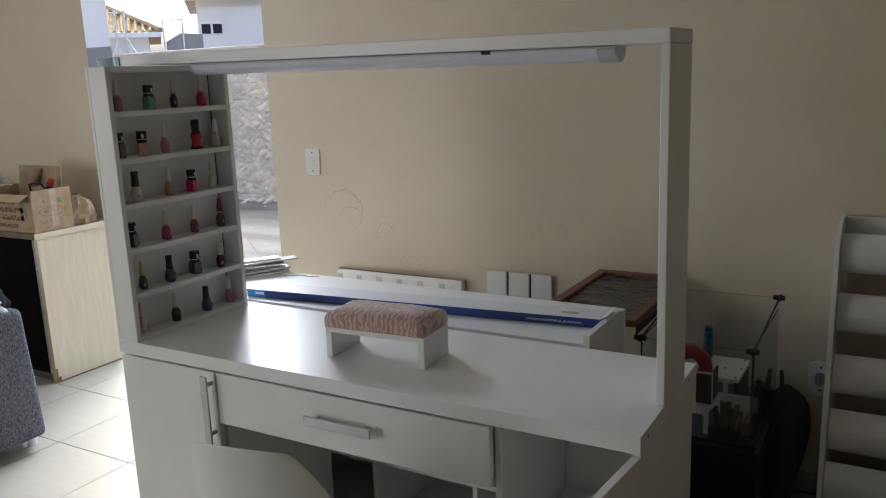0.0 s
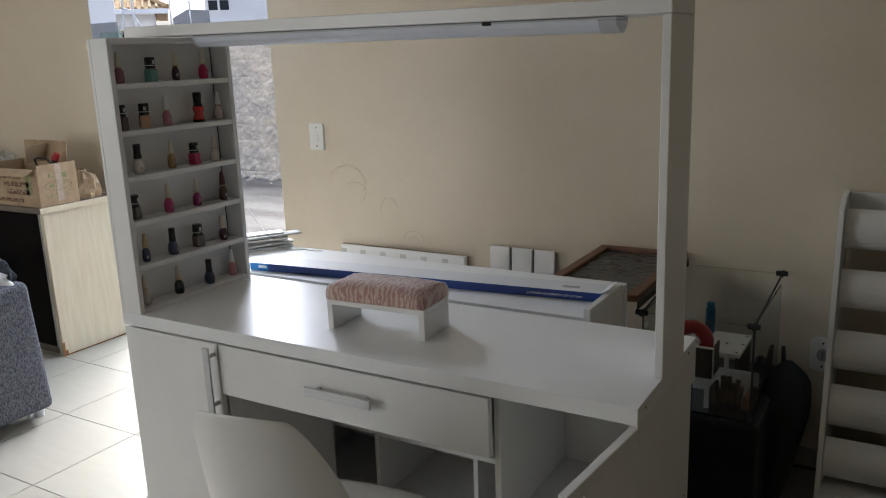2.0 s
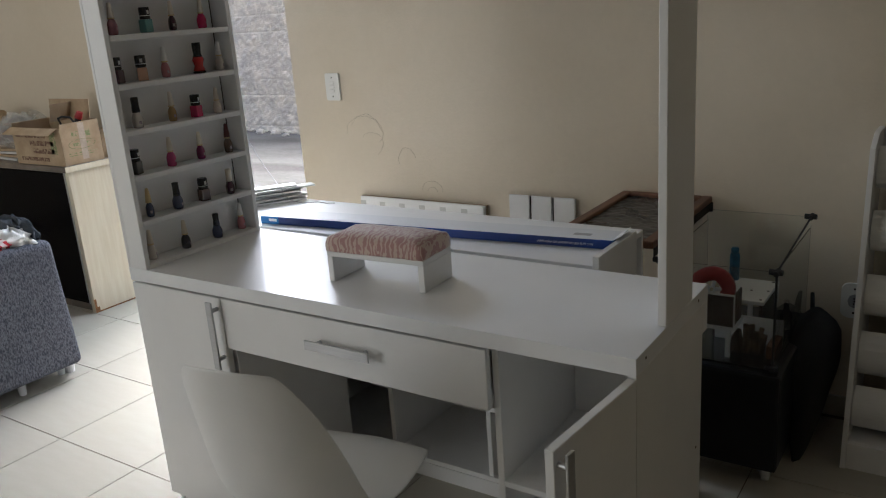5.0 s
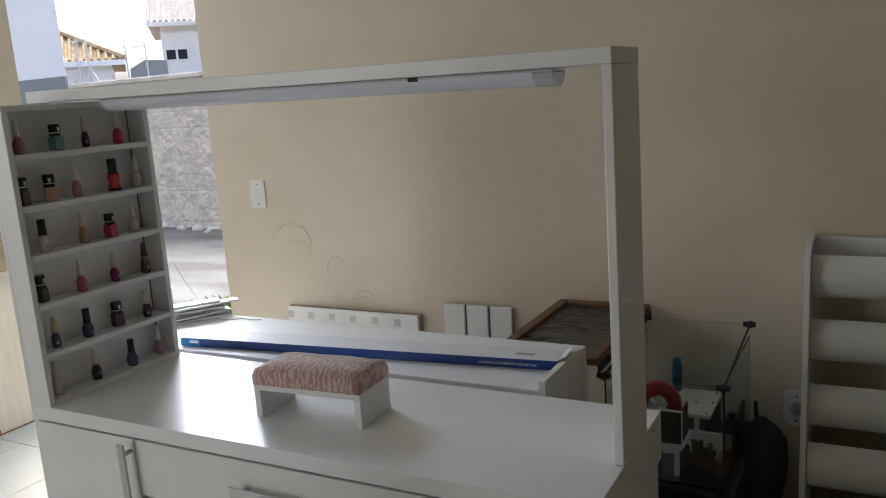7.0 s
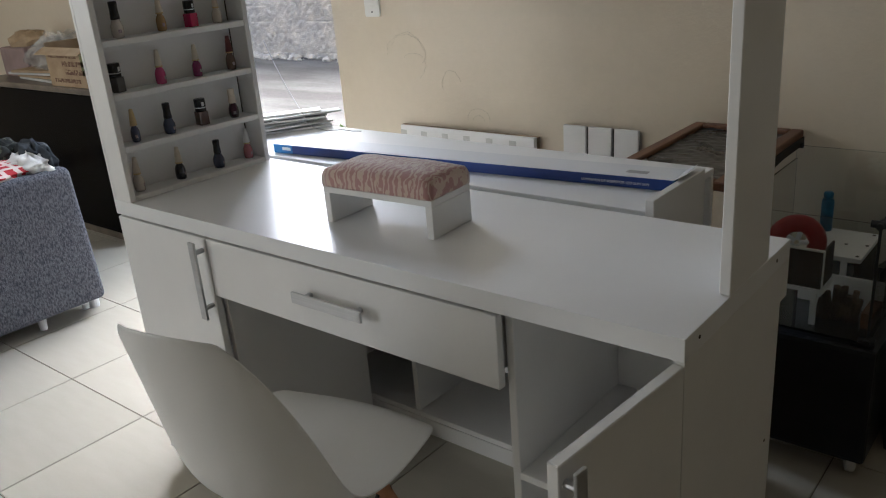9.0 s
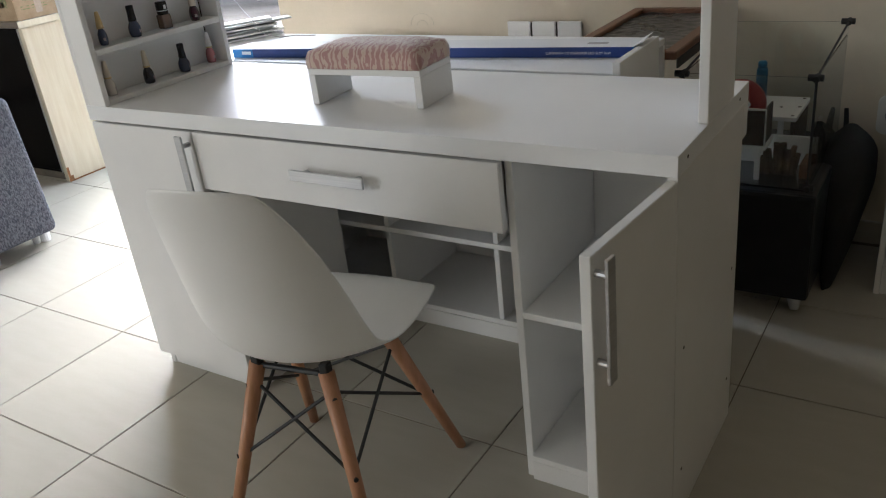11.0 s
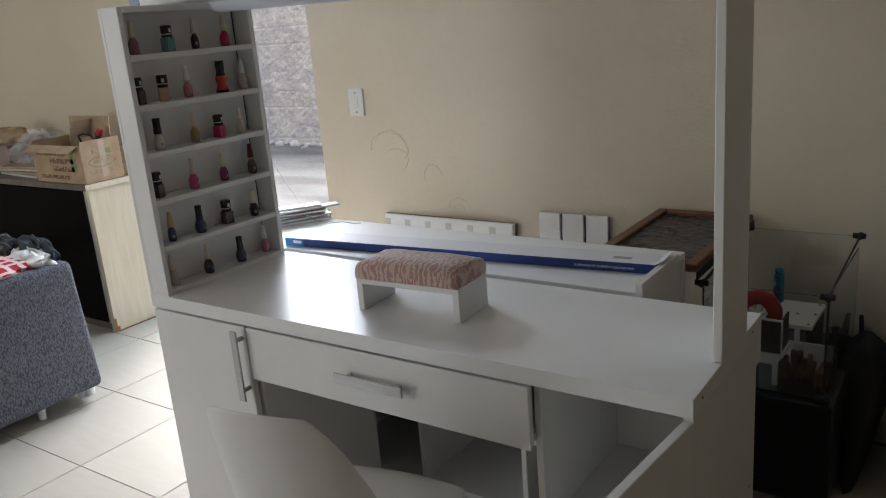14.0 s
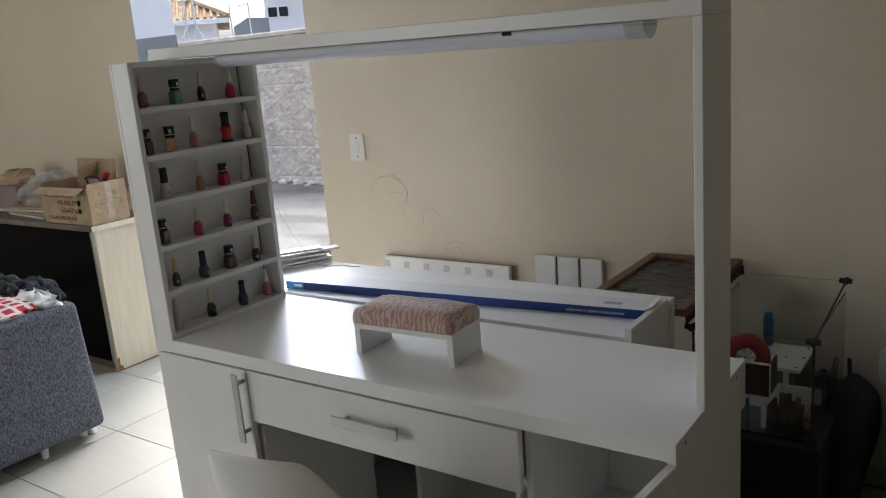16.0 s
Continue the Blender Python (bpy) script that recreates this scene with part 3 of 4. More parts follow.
door_r = part("open_door", moved(box((1.382, -0.299, 0.054), (1.4, -0.004, 0.741)), DOOR_TURN), M_WHITE, desk, "white door standing wide open")
handle(door_r, (1.4, -0.286, 0.64), 0.2, True, 0.025, "x")
for z in (0.15, 0.64):
    part("hinge", box((1.376, 0.004, z - 0.02), (1.3977, 0.03, z + 0.02), 0.002), M_ALU, desk)

# ---- lamp under the bar ----
batten = thing("led_batten_light", (0.75, 0.25, 1.515), "slim white LED batten fixed under the top bar, switched off", "lamp")
tilt = -math.atan2(0.017, 1.55)
LAMP = Matrix.Translation((0.712, 0.232, 1.5255)) @ Matrix.Rotation(-tilt, 4, "Y")
half = [(-0.036 + 0.072 * i / 14, -0.004 - 0.026 * math.sin(math.pi * i / 14) ** 0.6) for i in range(15)]
part("diffuser", moved(prism(half, "x", -0.605, 0.545, 0), LAMP), M_DIFF, batten, smooth=False)
part("base", moved(box((-0.605, -0.037, -0.004), (0.585, 0.037, 0.0005), 0.001), LAMP), M_LAMPEND, batten)
part("end_cap", moved(prism([(p[0] * 1.04, p[1] * 1.06) for p in half], "x", 0.5452, 0.585, 0.002), LAMP), M_LAMPEND, batten, "grey plastic end cap")
part("end_cap", moved(prism([(p[0] * 1.02, p[1] * 1.03) for p in half], "x", -0.615, -0.6052, 0.002), LAMP), M_LAMPEND, batten, "grey plastic end cap")
part("clip", moved(box((0.283, -0.0385, -0.007), (0.305, 0.0385, 0.0007), 0.001), LAMP), M_SLOT, batten)

# ---- hand rest ----
rest = thing("hand_rest", (0.562, 0.127, Z + 0.0006), "white hand rest with a pink zebra-print cushion on the desk", "hand rest", rz=3.6)
W, D = 0.283, 0.132
part("leg_board", box((0, 0, 0), (0.017, D, 0.066), 0.0012), M_WHITE, rest, local=True)
part("leg_board", box((W - 0.017, 0, 0), (W, D, 0.066), 0.0012), M_WHITE, rest, local=True)
part("top_board", box((0, 0, 0.0662), (W, D, 0.079), 0.0012), M_WHITE, rest, local=True)
bm = box((0.0, 0.0, 0), (W, D, 1), 0)
bmesh.ops.subdivide_edges(bm, edges=list(bm.edges), cuts=9, use_grid_fill=True)
for v in bm.verts:
    u, w, h = v.co.x / W * 2 - 1, v.co.y / D * 2 - 1, v.co.z
    dome = (1 - abs(u) ** 7) * (1 - abs(w) ** 5)
    z = 0.0792 + h * (0.037 + 0.012 * dome)
    k = 1 - 0.035 * h ** 4 + 0.008 * math.sin(math.pi * h)
    wob = 0.0015 * noise.noise(Vector((u * 3, w * 3, h * 2)))
    v.co = Vector((W / 2 + u * W / 2 * k, D / 2 + w * D / 2 * (1 - 0.1 * h ** 4 + 0.01 * math.sin(math.pi * h)), z + wob))
part("cushion", bm, M_ZEBRA, rest, "dusty pink zebra-print cloth cushion", smooth=True, local=True)

# ---- nail polish bottles ----
POLISH = {}
def polish(colour):
    if colour not in POLISH:
        m = mat("nail_polish", colour, 0.08, vary=0.04, scale=40, coat=0.6)
        POLISH[colour] = m
    return POLISH[colour]


M_CAPB = mat("black_cap", (0.012, 0.012, 0.014), 0.25, vary=0.1)
M_CAPC = mat("cream_cap", (0.7, 0.62, 0.5), 0.4, vary=0.05)
M_CAPW = mat("white_cap", (0.78, 0.77, 0.75), 0.35, vary=0.03)
M_CAPG = mat("gold_cap", (0.62, 0.47, 0.24), 0.35, 0.5, vary=0.05)
M_CAPR = mat("maroon_cap", (0.1, 0.018, 0.016), 0.35, vary=0.1)
M_LBL2 = mat("faded_bottle_print", (0.45, 0.36, 0.38), 0.4, vary=0.2, scale=400)
M_LBL = mat("bottle_print", (0.7, 0.69, 0.66), 0.5, vary=0.05)


def bottle(y, z, kind, colour, cap, h, label):
    ob = thing("nail_polish_bottle", (-0.032 + 0.004 * math.sin(y * 90), y, z + 0.0006), label, "nail polish", "nail polish bottles on the shelf", rz=(y * 997) % 60 - 30)
    k = h / 0.08
    ob.scale = (k * 1.42, k * 1.42, k * 1.04)
    if kind == "cone":       # slim flask, long tapering cap
        body = part("flask", lathe([(0.006, 0), (0.009, 0.001), (0.0098, 0.005), (0.0103, 0.014), (0.0098, 0.026), (0.0075, 0.034), (0.0052, 0.038), (0.005, 0.041)], 20, 1, 0.8), polish(colour), ob, smooth=True, local=True)
        part("cap", lathe([(0.0056, 0.0405), (0.0062, 0.043), (0.0058, 0.052), (0.0046, 0.066), (0.0034, 0.0785), (0.002, 0.08)], 16), cap, ob, smooth=True, local=True)
        part("collar", lathe([(0.0064, 0.0395), (0.0066, 0.0425), (0.0062, 0.043)], 16), M_CAPG, ob, smooth=True, local=True)
    elif kind == "square":   # square glass jar, broad black cap with a silver letter
        body = part("flask", box((-0.0118, -0.0118, 0), (0.0118, 0.0118, 0.042), 0.003, 2), polish(colour), ob, local=True)
        c = part("cap", lathe([(0.0118, 0.0425), (0.0124, 0.044), (0.0124, 0.078), (0.0112, 0.08)], 24), cap, ob, smooth=False, local=True)
        part("cap_print", arc_band(0.01265, 0.01265, 0.058, 0.07, 0.25), M_LBL, c, local=True)
        part("band", lathe([(0.0125, 0.052), (0.0127, 0.0525), (0.0127, 0.054), (0.0125, 0.0545)], 24), M_LBL, c, local=True)
    elif kind == "oval":     # rounded flask, straight black cap
        body = part("flask", lathe([(0.008, 0), (0.011, 0.001), (0.0128, 0.012), (0.0125, 0.026), (0.0085, 0.038), (0.007, 0.041)], 20, 1, 0.8), polish(colour), ob, smooth=True, local=True)
        part("cap", lathe([(0.0075, 0.0405), (0.0078, 0.044), (0.0068, 0.06), (0.0072, 0.0785), (0.006, 0.08)], 16), cap, ob, smooth=True, local=True)
    else:                    # waisted bottle with dark foot and cap
        body = part("flask", lathe([(0.011, 0.0055), (0.0115, 0.008), (0.0085, 0.02), (0.0115, 0.035), (0.0095, 0.043)], 20), polish(colour), ob, smooth=True, local=True)
        part("foot", lathe([(0.0125, 0), (0.0128, 0.004), (0.0105, 0.006)], 20), cap, ob, smooth=True, local=True)
        part("cap", lathe([(0.0095, 0.0425), (0.0075, 0.05), (0.0085, 0.07), (0.0082, 0.08)], 18), cap, ob, smooth=True, local=True)
    if kind in ("cone", "oval"):
        part("flask_print", arc_band(0.0106 if kind == "cone" else 0.0133, 0.0106 if kind == "cone" else 0.0133, 0.011, 0.019, 0.26, 0.8), M_LBL2, body, local=True)
    return ob


PINK, HOT, MAUVE, NAVY, TEALP = (0.5, 0.2, 0.22), (0.5, 0.012, 0.1), (0.3, 0.12, 0.14), (0.012, 0.014, 0.03), (0.12, 0.3, 0.29)
NUDE, REDP, CREAM, GREY, PURPLE = (0.6, 0.37, 0.24), (0.55, 0.02, 0.02), (0.66, 0.6, 0.52), (0.07, 0.065, 0.062), (0.2, 0.008, 0.09)
BLUEG, BROWN, WINE, GOLDP = (0.05, 0.065, 0.12), (0.11, 0.065, 0.045), (0.05, 0.012, 0.03), (0.42, 0.27, 0.11)
ROWS_OF = (
    (1.414, ((0.055, "cone", MAUVE, M_CAPC, 0.08, "mauve nail polish with a tall cream cap"), (0.155, "square", TEALP, M_CAPB, 0.064, "pale teal nail polish with a broad black cap"),
             (0.247, "cone", WINE, M_CAPC, 0.077, "black-plum nail polish with a cream cap"), (0.351, "cone", HOT, M_CAPC, 0.08, "hot pink nail polish with a cream cap"))),
    (1.289, ((0.042, "square", WINE, M_CAPB, 0.066, "dark wine nail polish with a broad black cap"), (0.122, "square", NUDE, M_CAPB, 0.065, "peach nail polish with a broad black cap"),
             (0.2, "cone", PINK, M_CAPW, 0.081, "soft pink nail polish with a tall white cap"), (0.318, "waist", REDP, M_CAPB, 0.083, "waisted red nail polish with a black cap and foot"),
             (0.4, "cone", CREAM, M_CAPW, 0.081, "white nail polish with a tall white cap"))),
    (1.166, ((0.077, "oval", CREAM, M_CAPB, 0.08, "clear cream nail polish with a black cap"), (0.199, "cone", GOLDP, M_CAPC, 0.08, "gold nail polish with a cream cap"),
             (0.282, "square", HOT, M_CAPB, 0.062, "raspberry nail polish with a broad black cap"), (0.36, "cone", CREAM, M_CAPC, 0.073, "pearl white nail polish with a cream cap"))),
    (1.042, ((0.05, "square", GREY, M_CAPB, 0.066, "charcoal nail polish with a broad black cap"), (0.165, "cone", (0.45, 0.05, 0.17), M_CAPC, 0.081, "pink nail polish with a tall cream cap"),
             (0.276, "cone", PURPLE, M_CAPC, 0.078, "magenta nail polish with a cream cap"), (0.382, "cone", BROWN, M_CAPR, 0.085, "brown nail polish with a maroon cap"))),
    (0.917, ((0.068, "cone", BLUEG, M_CAPG, 0.078, "dark blue nail polish with a gold cap"), (0.162, "oval", BLUEG, M_CAPB, 0.075, "slate blue nail polish with a black cap"),
             (0.266, "square", BROWN, M_CAPB, 0.066, "brown nail polish with a broad black cap"), (0.363, "oval", WINE, M_CAPC, 0.074, "dark plum nail polish with a cream cap"))),
    (0.795, ((0.052, "cone", CREAM, M_CAPC, 0.083, "pale beige nail polish with a cream cap"), (0.169, "cone", NAVY, M_CAPC, 0.082, "navy black nail polish with a cream cap"),
             (0.289, "oval", BLUEG, M_CAPB, 0.073, "grey blue nail polish with a black cap"), (0.393, "cone", PINK, M_CAPW, 0.08, "pink nail polish with a tall white cap"))),
)
for z, row in ROWS_OF:
    for y, kind, colour, cap, h, label in row:
        bottle(y, z, kind, colour, cap, h, label)

# ---- chair ----
chair = thing("shell_chair", (0.735, -0.172, 0), "white moulded plastic shell chair with beech dowel legs", "chair", rz=10)
# along the middle from front lip to top: y, z, half width, forward curl of the rim, lift of the rim
PROFILE = [(0.234, 0.398, 0.115, -0.03, 0.0), (0.235, 0.408, 0.145, -0.035, 0.002), (0.226, 0.418, 0.175, -0.03, 0.006), (0.195, 0.424, 0.198, -0.015, 0.012), (0.12, 0.421, 0.21, 0, 0.02),
           (0.04, 0.413, 0.213, 0, 0.026), (-0.04, 0.407, 0.21, 0.008, 0.032), (-0.11, 0.411, 0.2, 0.03, 0.042), (-0.16, 0.434, 0.194, 0.058, 0.05), (-0.19, 0.482, 0.187, 0.072, 0.045),
           (-0.21, 0.55, 0.179, 0.074, 0.03), (-0.228, 0.625, 0.169, 0.07, 0.012), (-0.243, 0.7, 0.156, 0.06, -0.004), (-0.255, 0.757, 0.14, 0.048, -0.012), (-0.264, 0.799, 0.123, 0.036, -0.014), (-0.268, 0.822, 0.103, 0.03, -0.014)]
bm = bmesh.new()
NU = 17
grid = []
for py, pz, hw, curl, lift in PROFILE:
    row = []
    for k in range(NU):
        u = k / (NU - 1) * 2 - 1
        e = abs(u) ** 2.3
        row.append(bm.verts.new((u * hw, py + curl * e, pz + lift * e)))
    grid.append(row)
for a, b in zip(grid, grid[1:]):
    for k in range(NU - 1):
        bm.faces.new((a[k], a[k + 1], b[k + 1], b[k]))
shell = part("shell", bm, M_PLASTIC, chair, smooth=True, local=True)
so = shell.modifiers.new("thickness", "SOLIDIFY")
so.thickness, so.offset = 0.006, 0
ss = shell.modifiers.new("smooth", "SUBSURF")
ss.levels = ss.render_levels = 2
TOPS = {}
for sx in (-1, 1):
    for sy in (-1, 1):
        a, b = (sx * (0.12 if sy > 0 else 0.078), 0.06 if sy > 0 else -0.105, 0.388), (sx * (0.2 if sy > 0 else 0.172), sy * 0.195, 0.0)
        TOPS[(sx, sy)] = (Vector(a), Vector(b))
        leg = part("leg", rod(b, a, 0.0115, 0.0165, 14), M_BEECH, chair, "varnished beech dowel leg", local=True, smooth=True)
        d = Vector(b) - Vector(a)
        bolt = bmesh.new()
        for f in (0.12, 0.52):
            p = Vector(a) + d * f
            add_rod(bolt, p + Vector((sx * 0.006, sy * 0.006, 0)), p + Vector((sx * 0.0115, sy * 0.0115, 0)), 0.005, seg=8)
        part("bolt", bolt, M_BLACKMETAL, leg, local=True)
for p, q in (((-1, -1), (1, -1)), ((1, -1), (1, 1)), ((1, 1), (-1, 1)), ((-1, 1), (-1, -1))):
    for s, e in ((p, q), (q, p)):
        a0, a1 = TOPS[s]
        b0, b1 = TOPS[e]
        part("brace", rod(a0 + (a1 - a0) * 0.1, b0 + (b1 - b0) * 0.52, 0.0038, seg=8), M_BLACKMETAL, chair, "thin black steel brace", local=True)
for y, w in ((-0.105, 0.085), (0.06, 0.125)):
    part("mount", rod((-w, y, 0.383), (w, y, 0.383), 0.006, seg=8), M_BLACKMETAL, chair, local=True)
for sx in (-1, 1):
    for y, w in ((-0.105, 0.078), (0.06, 0.12)):
        part("bracket", box((sx * w - 0.01, y - 0.01, 0.378), (sx * w + 0.01, y + 0.01, 0.41), 0.003), M_BLACKMETAL, chair, local=True)

# ---- white cubby unit behind the desk ----
unit = thing("cubby_unit", (0.4, 0.67, 0), "white laminate cubby shelf unit standing behind the desk", "shelf unit")
UX0, UX1, UY0, UY1 = -0.42, 1.133, 0.497, 0.855
part("top_board", box((UX0, UY0, 0.757), (UX1 - 0.019, UY1, 0.774)), M_TOP, unit)
part("side_board", box((UX1 - 0.0185, UY0 - 0.003, 0.0), (UX1, UY1 - 0.1, 0.8)), M_WHITE, unit)
part("side_board", box((UX0, UY0, 0.0), (UX0 + 0.016, UY1, 0.7568)), M_WHITE, unit)
part("back_board", box((UX0 + 0.017, UY1 - 0.012, 0.05), (UX1 - 0.019, UY1, 0.7568)), M_WHITE, unit)
for z in (0.066, 0.3, 0.53):
    part("shelf_board", box((UX0 + 0.017, UY0 + 0.004, z - 0.016), (UX1 - 0.019, UY1 - 0.0125, z)), M_WHITE, unit)
part("kick_board", box((UX0 + 0.017, UY0 + 0.002, 0.0), (UX1 - 0.019, UY0 + 0.016, 0.0495)), M_WHITE, unit)
for x in (0.03, 0.405, 0.765):
    for a, b in ((0.0665, 0.2835), (0.3005, 0.5135), (0.5305, 0.7565)):
        part("divider", box((x, UY0 + 0.006, a), (x + 0.016, UY1 - 0.0125, b)), M_WHITE, unit)

carton = thing("lamp_carton", (-0.085, 0.522, 0.7745), "long flat blue and white carton of an LED batten", "carton", rz=5.6)
part("carton_body", box((0, 0.0012, 0), (1.2, 0.095, 0.026), 0.0015), M_CARD, carton, local=True)
part("blue_face", box((0.075, 0, 0.0006), (1.198, 0.001, 0.0254), 0), M_BLUE, carton, local=True)
part("light_blue_face", box((0.001, 0, 0.0006), (0.0748, 0.001, 0.0254), 0), M_CYAN, carton, local=True)
part("light_blue_face", box((1.1985, 0.0, 0.0006), (1.2005, 0.03, 0.0254), 0), M_CYAN, carton, local=True)
part("logo_bar", box((0.035, -0.0004, 0.010), (0.068, -0.0001, 0.019), 0), M_INK, carton, local=True)
part("barcode", box((1.08, 0.03, 0.0262), (1.13, 0.05, 0.0265), 0), M_GREYINK, carton, local=True)
part("flap", moved(box((0, 0, 0), (0.028, 0.09, 0.0012), 0), pose(1.2, 0.003, 0.0245, 0, -30, 0)), M_CARD, carton, local=True)
fc = bpy.data.curves.new("carton_text", "FONT")
fc.body, fc.size, fc.extrude = "LUMINARIA DE SOBREPOR LED SLIM 36W", 0.0088, 0.0001
fc.materials.append(M_INK)
txt = new("carton_text", fc)
txt.parent = carton
txt.matrix_basis = pose(0.985, -0.0004, 0.0085, 90, 0, 0)

# loose profiles and leaflets at the unit's far end, with a thin cable
stack = thing("profile_stack", (-0.27, 0.72, 0.7745), "pile of white plastic profiles and leaflets on the cubby unit", "pile")
rs = random.Random(12)
for i in range(9):
    m = pose(-0.3 + rs.uniform(-0.03, 0.035), 0.725 + rs.uniform(-0.03, 0.03), 0.7747 + 0.0065 * i, rs.uniform(-0.6, 0.6), 0, 60 + rs.uniform(-10, 10))
    part("profile", moved(box((-0.165, -0.026, 0), (0.165, 0.026, 0.0058), 0.001), m), (M_CARD, M_PAPER, M_WHITE)[i % 3], stack)
part("dark_print", moved(box((-0.06, -0.0266, 0.001), (-0.02, -0.0261, 0.005), 0), pose(-0.3, 0.72, 0.815, 0, 0, 60)), M_SLOT, stack)
pts = [(-0.62 + 0.4 * f, 0.97 - 0.2 * f, 1.03 - 0.205 * f - 0.02 * math.sin(math.pi * f)) for f in (0, 0.2, 0.4, 0.6, 0.8, 1)]
pts += [(-0.2, 0.75, 0.812), (-0.17, 0.76, 0.79), (-0.14, 0.79, 0.7765), (-0.1, 0.82, 0.7765), (-0.05, 0.815, 0.7765), (-0.02, 0.825, 0.7765)]
tagged(part("cable", tube(pts, 0.0014), M_CORD), "thin grey cable trailing down to the pile of profiles", "cable")

# ---- boards along the wall ----
strip = thing("notched_board", (-0.08, 1.41, 0), "white board with square recesses leaning on the wall", "board")
LEAN = pose(0, 1.395, 0, -2.2, 0, 0)
part("board", moved(box((-0.401, 0, 0.0), (0.243, 0.012, 0.64), 0.001), LEAN), M_WHITE, strip)
part("edge_band", moved(box((-0.401, 0.0122, 0.0), (0.246, 0.026, 0.642), 0.001), LEAN), M_RAW, strip)
for i in range(6):
    part("square_recess", moved(box((-0.40 + i * 0.106, -0.0006, 0.592), (-0.37 + i * 0.106, -0.0001, 0.622), 0), LEAN), M_PAPER, strip)
part("side_lip", moved(box((0.228, -0.008, 0.0), (0.243, -0.0002, 0.64), 0.001), LEAN), M_WHITE, strip)

slats = thing("slatted_panel", (0.5, 1.42, 0), "three white boards on dark battens leaning on the wall", "panel")
LEAN2 = pose(0, 1.41, 0, -1.6, 0, 0)
for i in range(3):
    part("slat", moved(box((0.353 + i * 0.0975, 0, 0.0), (0.353 + i * 0.0975 + 0.0875, 0.012, 0.695), 0.0015), LEAN2), M_WHITE, slats)
part("backing", moved(box((0.355, 0.0125, 0.0), (0.632, 0.022, 0.69), 0.001), LEAN2), M_SLOT, slats)

picture = thing("wooden_frame", (0.98, 1.14, 0.72), "brown wooden frame with crinkled black film lying flat behind the unit", "frame")
FX0, FX1, FY0, FY1, FZ = 0.822, 1.143, 0.857, 1.445, 0.716
part("rail", box((FX0, FY0, FZ), (FX0 + 0.034, FY1, FZ + 0.022), 0.003), M_WOODF, picture)
part("rail", box((FX1 - 0.034, FY0, FZ), (FX1, FY1, FZ + 0.022), 0.003), M_WOODF, picture)
part("rail", box((FX0 + 0.0345, FY1 - 0.034, FZ), (FX1 - 0.0345, FY1, FZ + 0.022), 0.003), M_WOODF, picture)
part("rail", box((FX0 + 0.0345, FY0, FZ), (FX1 - 0.0345, FY0 + 0.034, FZ + 0.022), 0.003), M_WOODF, picture)
bm = bmesh.new()
bmesh.ops.create_grid(bm, x_segments=44, y_segments=80, size=1)
for v in bm.verts:
    x, y = 0.9825 + v.co.x * 0.127, 1.151 + v.co.y * 0.262
    w = noise.noise(Vector((x * 9, y * 26 + 3 * noise.noise(Vector((x * 6, y * 4, 1))), 2.0)))
    v.co = Vector((x, y, FZ + 0.009 + 0.007 * abs(w) + 0.002 * noise.noise(Vector((x * 40, y * 60, 0)))))
part("film", bm, M_FOIL, picture, "crinkled shiny black film", smooth=True)
part("side_trim", box((FX1 + 0.0005, FY0, FZ - 0.02), (FX1 + 0.006, FY1 - 0.01, FZ + 0.004), 0.001), M_SLOT, picture)

# ---- glass display case on its black cabinet ----
case = thing("glass_display_case", (1.31, 1.16, 0), "low black lacquered cabinet on castors with a glass case", "display case")
part("cabinet", box((1.1, 0.9, 0.055), (1.495, 1.44, 0.362), 0.012, 2), M_BLACKPAINT, case, "black lacquered cabinet")
for x, y in ((1.14, 0.95), (1.455, 0.95), (1.14, 1.39), (1.455, 1.39)):
    c = part("castor", moved(lathe([(0.02, -0.012), (0.026, -0.01), (0.028, 0), (0.026, 0.01), (0.02, 0.012)], 20), pose(x, y, 0.0285, 0, 90, 20)), M_PAPER, case, "grey castor wheel", smooth=True)
    part("fork", box((x - 0.018, y - 0.012, 0.03), (x + 0.018, y + 0.012, 0.0548), 0.002), M_ALU, c)
GX0, GX1, GY0, GY1, GZ0, GZ1 = 1.14, 1.468, 0.925, 1.405, 0.366, 0.702
g = 0.004
for a, b in (((GX0, GY0, GZ0), (GX1, GY0 + g, GZ1 - 0.037)), ((GX0, GY1 - g, GZ0), (GX1, GY1, GZ1)),
             ((GX0, GY0 + g + 0.0005, GZ0), (GX0 + g, GY1 - g - 0.0005, GZ1 - 0.037)), ((GX1 - g, GY0 + g + 0.0005, GZ0), (GX1, GY1 - g - 0.0005, GZ1 - 0.037)),
             ((GX0 + g + 0.0005, GY0 + g + 0.0005, GZ0), (GX1 - g - 0.0005, GY1 - g - 0.0005, GZ0 + 0.005))):
    p = part("pane", box(a, b, 0), M_GLASS, case)
    p.visible_shadow = False
def seal(a, b):
    return part("dark_seal", rod(a, b, 0.0032, seg=6), M_RUBBER, case)


